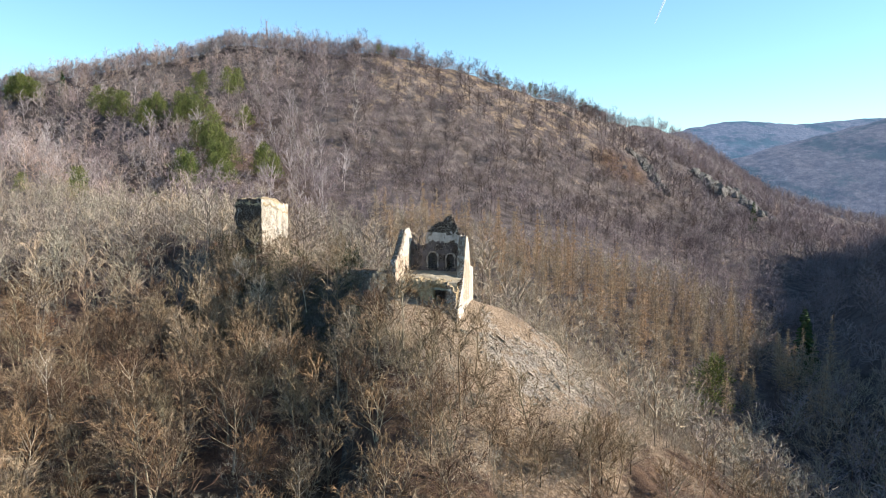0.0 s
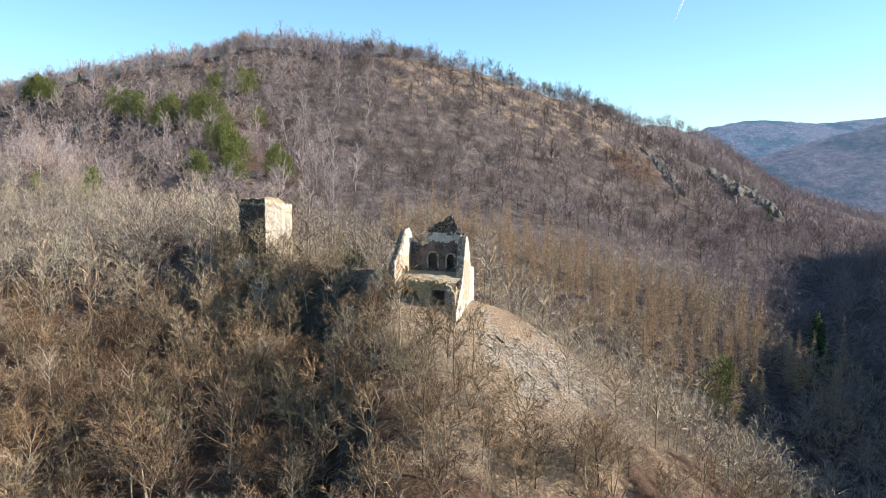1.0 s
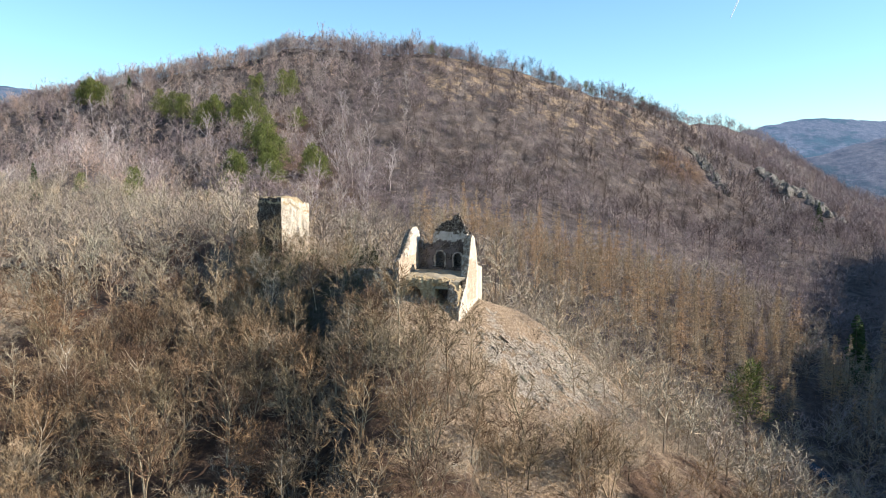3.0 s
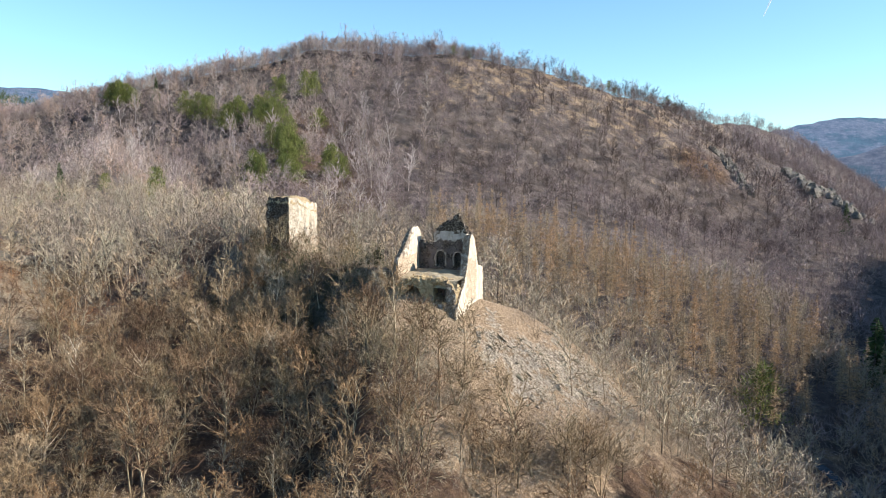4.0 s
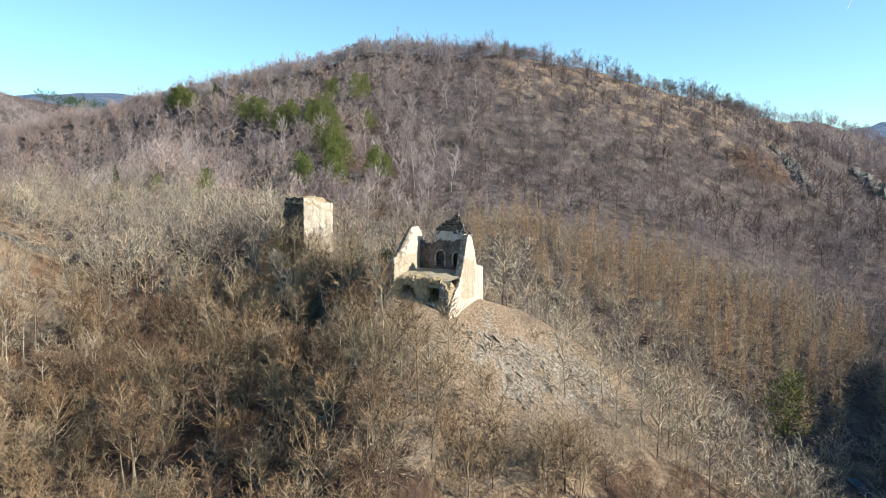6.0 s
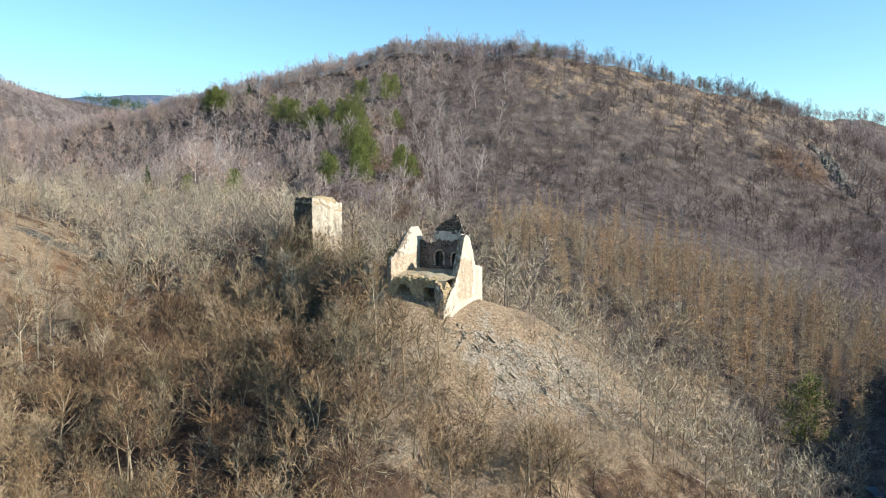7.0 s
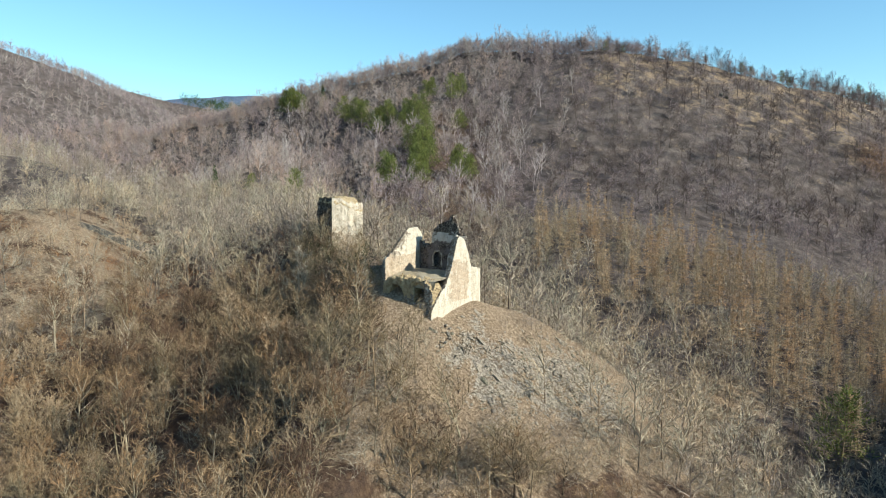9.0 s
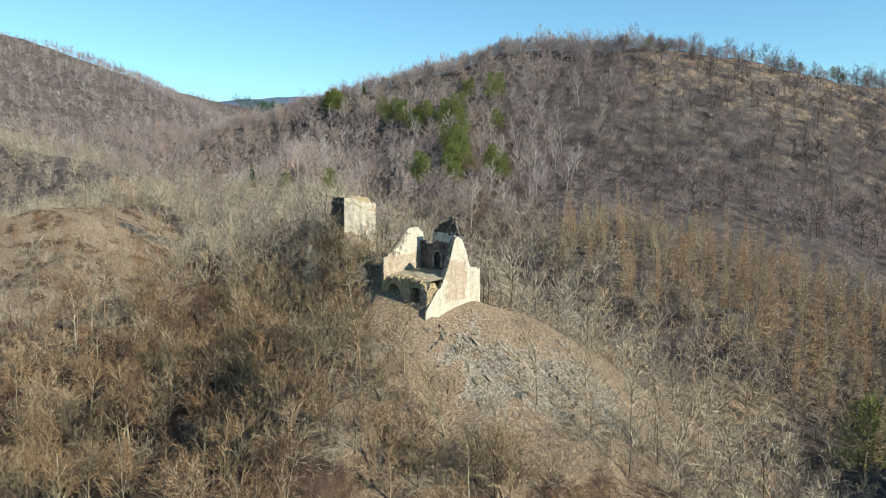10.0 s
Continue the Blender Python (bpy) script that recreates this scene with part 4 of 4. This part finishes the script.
CRAG_RIB = [(168, 512, 0), (184, 484, 0), (200, 448, 0)]
LARCHES = [(2, 238, 0), (36, 244, 0), (58, 228, 0), (74, 196, 0)]
BROOK = [(84, 146, 0), (78, 164, 0), (66, 140, 0)]


def woods():
    # pines on the rib of the hill
    r = np.random.default_rng(11)
    pines = []
    for (cx, cy), n, sx, sy in (((-108, 342), 6, 7, 8), ((-124, 371), 5, 6, 6), ((-132, 382), 3, 5, 5), ((-98, 322), 6, 6, 9), ((-90, 304), 8, 6, 7), ((-77, 312), 6, 5, 5), ((-180, 395), 3, 5, 3), ((-168, 388), 4, 5, 3), ((-151, 375), 5, 6, 4), ((-143, 377), 3, 5, 4),
                                ((-238, 414), 5, 8, 4), ((-226, 411), 4, 6, 4), ((-131, 402), 3, 4, 3), ((-111, 398), 3, 4, 4), ((-96, 366), 2, 4, 3), ((-100, 297), 4, 8, 3)):
        for _ in range(n):
            pines.append((r.normal(cx, sx * 0.6), r.normal(cy, sy * 0.6), r.uniform(0.8, 1.25), r.random()))
    pines += [(-133, 270, 1.15, 0.5), (-137, 274, 0.95, 0.5), (-150, 262, 0.7, 0.5), (-122, 285, 0.5, 0.5), (-113, 290, 0.45, 0.5), (-128, 306, 0.4, 0.5)]
    pines += [(64.5, 173, 1.3, 0.5), (-39, 453, 0.55, 0.5), (-30, 458, 0.45, 0.5), (35, 486, 0.6, 0.5), (40, 489, 0.5, 0.5), (57, 489, 0.65, 0.5), (61, 492, 0.5, 0.5), (104, 556, 0.8, 0.5), (110, 560, 0.7, 0.5)]
    grove = np.array(pines)

    def off_pines(x, y, gap=5.0):
        """0 close to a pine or just below it on the slope, 1 elsewhere."""
        return (np.min(np.hypot(x[:, None] - grove[:, 0], np.minimum(y[:, None] - grove[:, 1] + 4, 0) + np.maximum(y[:, None] - grove[:, 1] - 1, 0)), axis=1) > gap) * 1.0

    # far slopes
    def on_hill(x, y):
        d, z, s = along(x, y, MAIN)
        back = ((s > 0) & (d > 3)) | ((y > 620) & (d > 170)) | ((y > 600) & (x < 60))
        left = smooth(-x, 20, 80)
        a = np.where(back, 0.0, 0.5 + 0.5 * left) * (1 - 0.5 * grass_share(x, y))
        a = a * np.maximum(0.9 * left, 0.45 + 0.75 * smooth(ripple(x, y, 26, 91, 3), -0.35, 0.35))
        near_crag = np.minimum(along(x, y, [(112, 462, 0), (124, 452, 0), (131, 428, 0)])[0], along(x, y, CRAG_RIB)[0])
        return a * (y > 252 + 0.05 * np.abs(x)) * smooth(near_crag, 7, 13) * np.where(along(x, y, LARCHES)[0] < 20, 0.3, 1)
    x, y, r = scatter(-420, 400, 250, 980, 5.6, 5, lambda x, y: on_hill(x, y) * off_pines(x, y))
    t = np.clip(0.08 + 0.34 * smooth(-x, 50, 130) + 0.26 * ripple(x, y, 60, 31, 3) + r.normal(0, 0.16, x.shape), 0, 1)
    stand("hillside_wood", FAR_KINDS, np.stack([x, y, r.uniform(0.6, 1.05, x.shape) + 0.4 * r.random(x.shape) ** 3 + 0.25 * ripple(x, y, 40, 92, 2) + 0.2 * smooth(-x, 20, 80), t], -1), [TRUNK, HILL_WOOD], "bare grey-brown deciduous wood covering the hillside")
    x, y, r = scatter(-300, -40, 262, 440, 11.0, 30, lambda x, y: off_pines(x, y, 6) * (y < 438 + 0.1 * x) * np.where(y < 345, 0.9, 0.5) * smooth(ripple(x, y, 30, 93, 2), -0.3, 0.2))
    stand("tall_beeches", MID_KINDS, np.stack([x, y, r.uniform(0.95, 1.4, x.shape), r.uniform(0.7, 1.0, x.shape)], -1), [FAR_WOOD, FAR_WOOD], "tall pale grey leafless beeches at the foot of the hill")

    x, y, r = scatter(-200, 210, 300, 560, 9.5, 29, lambda x, y: 0.85 * (along(x, y, MAIN)[0] < 170) * (along(x, y, MAIN)[2] < 0) * smooth(x, -80, -20) * (along(x, y, CRAG_RIB)[0] > 18))
    stand("hill_oaks", OAK_KINDS, np.stack([x, y, r.uniform(0.75, 1.25, x.shape), r.uniform(0.0, 0.35, x.shape)], -1), [DARK_TRUNK, OAK_WOOD], "single bare oaks standing on the open upper slope")

    # the thicket along the crest
    x, y, r = scatter(-420, 130, 400, 600, 3.7, 25, lambda x, y: 0.95 * (along(x, y, MAIN)[0] < np.where(along(x, y, MAIN)[2] > 0, 3, 16)) * (0.3 + 0.7 * smooth(-x, -10, 50)))
    t = np.clip(0.2 + r.normal(0, 0.16, x.shape), 0, 1)
    stand("crest_wood", CREST_KINDS, np.stack([x, y, r.uniform(0.55, 0.8, x.shape) + 0.15 * smooth(-x, 30, 80), t], -1), [TRUNK, HILL_WOOD], "bare dark thicket along the crest of the hill")

    x, y, r = scatter(-420, 150, 410, 620, 4.2, 27, lambda x, y: 0.85 * (along(x, y, MAIN)[0] < 7) * (x > -30))
    stand("crest_scrub", FAR_KINDS, np.stack([x, y, r.uniform(0.25, 0.5, x.shape) + 0.25 * (x < -20), r.uniform(0, 0.5, x.shape)], -1), [TRUNK, FAR_WOOD], "low bare scrub on the crest", "bushes")

    x, y, r = scatter(-330, 40, 410, 500, 2.8, 34, lambda x, y: 0.9 * (along(x, y, MAIN)[0] < 6) * (1 - 0.6 * smooth(x, -40, 0)))
    stand("crest_thicket", BRUSH_KINDS, np.stack([x, y, r.uniform(0.35, 0.62, x.shape), r.uniform(0.0, 0.4, x.shape)], -1), [TRUNK, HILL_WOOD], "young bare trees crowding the crest")

    # the wooded valley beyond
    x, y, r = scatter(120, 620, 420, 900, 10.0, 26, lambda x, y: 0.9 * (along(x, y, MAIN)[0] > 40) * (along(x, y, CRAG_RIB)[0] > 18) * (x > 0.18 * y) * (x < 0.75 * y))
    t = np.clip(r.normal(0.2, 0.2, x.shape), 0, 1)
    stand("distant_wood", DOT_KINDS, np.stack([x, y, r.uniform(0.9, 1.5, x.shape), t], -1), [TRUNK, FAR_WOOD], "bare wood filling the far valley")

    x, y, r = scatter(-430, -180, 150, 330, 6.3, 6, lambda x, y: 0.9 * (y - 100 > -(x + 170) * 0.35))
    t = np.clip(0.22 + 0.32 * ripple(x, y, 60, 32, 3) + r.normal(0, 0.2, x.shape), 0, 1)
    stand("valley_wood", FAR_KINDS, np.stack([x, y, r.uniform(0.8, 1.25, x.shape), t], -1), [TRUNK, WARM_WOOD], "bare grey-brown deciduous wood above the side valley")
    x, y, r = scatter(-790, -260, 240, 900, 9.4, 32, lambda x, y: 0.95 * (y > 300 + 0.2 * (x + 400)) * (along(x, y, LEFT)[0] < 330) * ((along(x, y, LEFT)[2] < 0) | (along(x, y, LEFT)[0] < 25)) * (y - 440 < -(x + 250) * 1.0 + 260))
    t = np.clip(0.2 + 0.3 * ripple(x, y, 90, 36, 3) + r.normal(0, 0.12, x.shape), 0, 1)
    stand("far_slope_wood", DOT_KINDS, np.stack([x, y, r.uniform(0.8, 1.2, x.shape) * (0.4 + 0.6 * smooth(along(x, y, LEFT)[0], 15, 60)), t], -1), [FAR_WOOD, FAR_WOOD], "bare mauve-brown wood on the far slope")

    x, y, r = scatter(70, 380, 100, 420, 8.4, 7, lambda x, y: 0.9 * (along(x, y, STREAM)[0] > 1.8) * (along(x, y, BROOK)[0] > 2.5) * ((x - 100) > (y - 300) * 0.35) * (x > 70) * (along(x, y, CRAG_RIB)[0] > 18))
    # low tint: the valley's shade is put into these twigs' colour
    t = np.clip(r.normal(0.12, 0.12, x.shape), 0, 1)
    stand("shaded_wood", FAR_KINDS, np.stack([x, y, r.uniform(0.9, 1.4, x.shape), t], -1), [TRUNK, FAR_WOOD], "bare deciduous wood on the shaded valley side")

    x, y, r = scatter(-670, -560, 740, 850, 9.0, 31, lambda x, y: 0.9 * (np.hypot((x + 618) * 0.8, (y - 797)) < 36))
    stand("far_conifers", DOT_KINDS, np.stack([x, y, r.uniform(1.2, 1.8, x.shape), x * 0 + 0.5], -1), [TRUNK, SPRUCE], "dark conifer plantation on the far saddle")

    # woods behind the spur
    def behind(x, y):
        d, _, s = along(x, y, SPUR)
        larch = along(x, y, LARCHES)[0] < 20
        return 0.95 * off_pines(x, y) * np.where(larch, 0.3, 1) * (1 - 0.8 * knoll_share(x, y)) * clear(x, y) * np.where((x < -30) & (y < 128), 0, 1) * ((s < 0) | (x > 5) | (y > 150)) * (along(x, y, STREAM)[0] > 1.8) * (along(x, y, BROOK)[0] > 2.5)
    x, y, r = scatter(-190, 110, 112, 268, 3.8, 8, lambda x, y: behind(x, y) * (0.72 + 0.28 * smooth(ripple(x, y, 18, 94, 2), -0.2, 0.2)))
    t = np.clip(0.36 - 0.14 * smooth(-x, 30, 80) + 0.4 * ripple(x, y, 40, 33, 3) + r.normal(0, 0.22, x.shape), 0, 1)
    stand("saddle_wood", SOFT_KINDS, np.stack([x, y, r.uniform(0.8, 1.3, x.shape) * (1 - 0.25 * smooth(-x, 60, 90) * smooth(y, 190, 215)), t], -1), [TRUNK, WARM_WOOD], "bare grey deciduous wood in the hollow behind the ruin")
    x, y, r = scatter(-100, 110, 160, 320, 4.9, 9, lambda x, y: 0.75 * (1 - smooth(along(x, y, LARCHES)[0], 16, 34)) * (along(x, y, STREAM)[0] > 1.8) * (along(x, y, BROOK)[0] > 2.5))
    t = np.clip(r.normal(0.5, 0.1, x.shape), 0, 1)
    stand("larch_stand", LARCH_KINDS, np.stack([x, y, r.uniform(1.0, 1.45, x.shape), t], -1), [TRUNK, LARCH], "dense stand of leafless tan larches", lean=0.02)

    stand("pine_grove", PINE_KINDS, pines, [TRUNK, PINE], "yellow-green pines scattered on the hillside", lean=0.03)
    spots = [(105, 211, 1.25, 0.5), (108, 216, 1.1, 0.5), (176, 418, 0.8, 0.5), (-212, 418, 0.72, 0.5), (-165, 258, 0.68, 0.5)]
    stand("spruce_group", SPRUCE_KINDS, spots, [TRUNK, SPRUCE], "dark green spruces in the valley", lean=0.01)

    # brushwood between the trees
    def brush(x, y):
        return 0.75 * smooth(np.hypot(x + 1.5, y - 115), 9, 12) * (1 - 0.8 * scree_share(x, y)) * (1 - 0.4 * grass_share(x, y))
    x, y, r = scatter(-115, 66, 60, 150, 3.6, 15, brush)
    t = np.clip(0.5 + 0.3 * ripple(x, y, 25, 35, 3) + r.normal(0, 0.15, x.shape), 0, 1)
    stand("brushwood", BRUSH_KINDS, np.stack([x, y, r.uniform(0.22, 0.55, x.shape), t], -1), [TRUNK, WARM_WOOD], "low bare brushwood among the trees", "bushes")

    x, y, r = scatter(-180, -90, 105, 190, 3.0, 28, lambda x, y: 0.5 * (knoll_share(x, y) > 0.1))
    stand("knoll_bushes", BRUSH_KINDS, np.stack([x, y, r.uniform(0.2, 0.5, x.shape), r.uniform(0.3, 0.8, x.shape)], -1), [TRUNK, WARM_WOOD], "bare bushes on the open knoll", "bushes")

    x, y, r = scatter(-150, -42, 88, 185, 2.6, 36, lambda x, y: 0.5 * rust_share(x, y) * smooth(ripple(x, y, 14, 97, 2), -0.25, 0.2))
    stand("rusty_undergrowth", BRUSH_KINDS, np.stack([x, y, r.uniform(0.16, 0.36, x.shape), r.uniform(0.3, 0.8, x.shape)], -1), [TRUNK, RUST], "rust-brown withered undergrowth between the trees", "undergrowth")

    # single bushes on the open slope
    x, y, r = scatter(-4, 62, 80, 175, 1.75, 16, lambda x, y: 0.75 * (along(x, y, NOSE)[0] < 30) * (along(x, y, NOSE)[2] < 0) * (1 - 0.7 * scree_share(x, y)) * (0.25 + 0.75 * smooth(np.hypot(x - 6, y - 112), 8, 22)) * (np.hypot(x - 3, y - 114) > 9))
    k = BRUSH_KINDS
    stand("slope_bushes", k, np.stack([x, y, r.uniform(0.1, 0.26, x.shape) + 0.12 * smooth(along(x, y, NOSE)[0], 10, 24) + 0.22 * r.random(x.shape) ** 4, r.uniform(0.0, 0.5, x.shape)], -1), [TRUNK, WARM_WOOD], "small bare bushes scattered over the dry slope", "bushes")
    x, y, r = scatter(-16, 3, 94, 110, 1.8, 17, lambda x, y: 0.8 * (0.2 * x - (y - 108.5) > 0) * ((x < -6) | (y < 99)))
    stand("bank_bushes", k, np.stack([x, y, r.uniform(0.26, 0.55, x.shape), r.uniform(0.2, 0.7, x.shape)], -1), [TRUNK, WARM_WOOD], "dense bare bushes on the bank below the ruin", "bushes")

    # dark growth put on the steep bank to deepen the shade under the ridge
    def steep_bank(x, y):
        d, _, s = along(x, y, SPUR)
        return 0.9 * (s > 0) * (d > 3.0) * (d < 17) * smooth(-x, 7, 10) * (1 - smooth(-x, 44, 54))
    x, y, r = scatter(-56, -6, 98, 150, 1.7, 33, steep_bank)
    stand("ivy_undergrowth", k, np.stack([x, y, r.uniform(0.25, 0.55, x.shape), r.random(x.shape)], -1), [TRUNK, DARK_LEAF], "dark undergrowth on the bank, put there to deepen its shade", "undergrowth")

    # a dark ivy-grown stump on the ridge beside the ruin
    v, f, m = ivy_shape(5)
    z = float(height(-17.6, 141.5))
    ob = thing("ivy_stump", (-17.6, 141.5, z - 0.1), "old tree stump smothered in dark brown ivy on the ridge", "stump")
    ob.scale = (1.0, 1.0, max(1.0, (49.2 - z) / 2.4))
    for which, name, mat in ((0, "stem", BARK), (1, "ivy", DARK_LEAF)):
        g = f[m == which]
        used, inv = np.unique(g, return_inverse=True)
        new(name, sheet_mesh(name, v[used], inv.reshape(-1, 3), mat)).parent = ob

    # near trees, each a thing of its own
    def shady(x, y):
        d, _, _ = along(x, y, SPUR)
        return (1 - smooth(d, 12, 19)) * smooth(-x, 6, 12) * (1 - smooth(-x, 44, 54))

    def near(x, y):
        _, _, s = along(x, y, SPUR)
        return 0.95 * (1 - 0.2 * shady(x, y)) * (1 - 0.3 * smooth(x, 0, 6)) * (1 - smooth(x, -8, -4) * smooth(y, 97, 99)) * clear(x, y) * ((s > 0) | (y < 112)) * np.where(x > 4, 0.85, 1) * (1 - 0.8 * knoll_share(x, y)) * (1 - 0.35 * smooth(-x, 50, 75)) * (1 - 0.4 * (1 - smooth(np.hypot(x + 14, y - 78), 12, 22)))
    x, y, r = scatter(-112, 62, 62, 150, 4.4, 10, near)
    order = np.argsort(np.hypot((x + 10) * 0.8, y - 90))
    singles = order[:300]
    rest = order[300:]
    t = np.clip(r.normal(0.45, 0.2, x.shape), 0, 1)
    stand("slope_wood", MID_KINDS, np.stack([x, y, r.uniform(0.8, 1.15, x.shape), t], -1)[rest], [TRUNK, WARM_WOOD], "bare deciduous trees along the lower slope")
    def split(shape, bark, twig):
        """The trunk and the crown of a tree as two meshes."""
        v, f, m = shape
        pair = []
        for which, name, mat in ((0, "trunk", bark), (1, "crown", twig)):
            g = f[m == which]
            used, inv = np.unique(g, return_inverse=True)
            pair.append(sheet_mesh(name, v[used], inv.reshape(-1, 3), mat))
        return pair

    def plant(x, y, pair, size, tall, turn, label, group=""):
        tree = thing("bare_tree", (x, y, float(height(x, y)) - 0.1), label, "tree", group)
        tree.rotation_euler, tree.scale = (turn[0], turn[1], turn[2]), (size, size, tall)
        for me in pair:
            new(me.name, me).parent = tree

    meshes = [split(shape, BARK, TWIG) for shape in NEAR_KINDS]
    for i in singles:
        sc = r.uniform(0.75, 1.15) * (1 - 0.2 * float(shady(x[i], y[i])))
        plant(x[i], y[i], meshes[r.integers(len(meshes))], sc, sc * r.uniform(0.85, 1.1), (r.normal(0, 0.05), r.normal(0, 0.05), r.uniform(0, 6.28)),
              "leafless grey-brown deciduous tree on the wooded slope", "trees on the castle slope")
    vase, snag, pale = split(VASE, BARK, TWIG), split(SNAG, DARK_BARK, DARK_BARK), [split(NEAR_KINDS[k], BIRCH, PALE_TWIG) for k in (1, 3, 7)]
    dark = split(NEAR_KINDS[0], DARK_BARK, TWIG)
    bank = random.Random(12)
    for n in range(22):
        px, py = bank.uniform(-42, -9), 0.0
        py = 121 - 0.75 * (px + 10) - bank.uniform(6, 16)
        sc = bank.uniform(0.5, 0.8)
        plant(px, py, pale[n % 3] if n % 3 else meshes[n % len(meshes)], sc, sc * 1.1, (bank.gauss(0, 0.06), bank.gauss(0, 0.06), bank.uniform(0, 6.28)),
              "slim grey bare tree on the dark bank under the ridge", "slim trees on the bank")
    plant(-3.2, 88.6, vase, 1.0, 1.12, (0, 0.03, 1.0), "broad vase-shaped bare tree below the ruin")
    for px, py, sc, turn in ((1.1, 100.0, 0.95, 0.4), (8.3, 107.5, 0.6, 2.0), (9.4, 101.3, 0.5, 4.0), (14.0, 119.0, 0.45, 1.1), (21.5, 128.0, 0.5, 5.2), (6.0, 104.0, 0.35, 3.0)):
        plant(px, py, snag, sc, sc, (0.05, -0.08, turn), "small dark gnarled tree on the dry slope", "snags on the open slope")
    for px, py, k, sc in ((-58.5, 107.2, 1, 0.95), (-59.0, 137.9, 0, 1.15), (-13.4, 103.8, 2, 0.8), (-62.5, 139.5, 1, 0.9), (-25.0, 106.5, 1, 0.75)):
        plant(px, py, pale[k], sc, sc, (0.03, 0.05, px), "slender pale-barked bare tree on the wooded slope", "pale trees on the castle slope")
    for px, py, sc in ((20.6, 92.2, 0.95), (17.6, 92.9, 0.8), (5.4, 84.1, 0.75), (12.0, 88.0, 0.7), (25.5, 97.0, 0.6)):
        plant(px, py, dark, sc, sc * 0.9, (0.0, -0.06, px), "dark-stemmed bare tree at the edge of the dry slope", "trees on the dry slope")


woods()
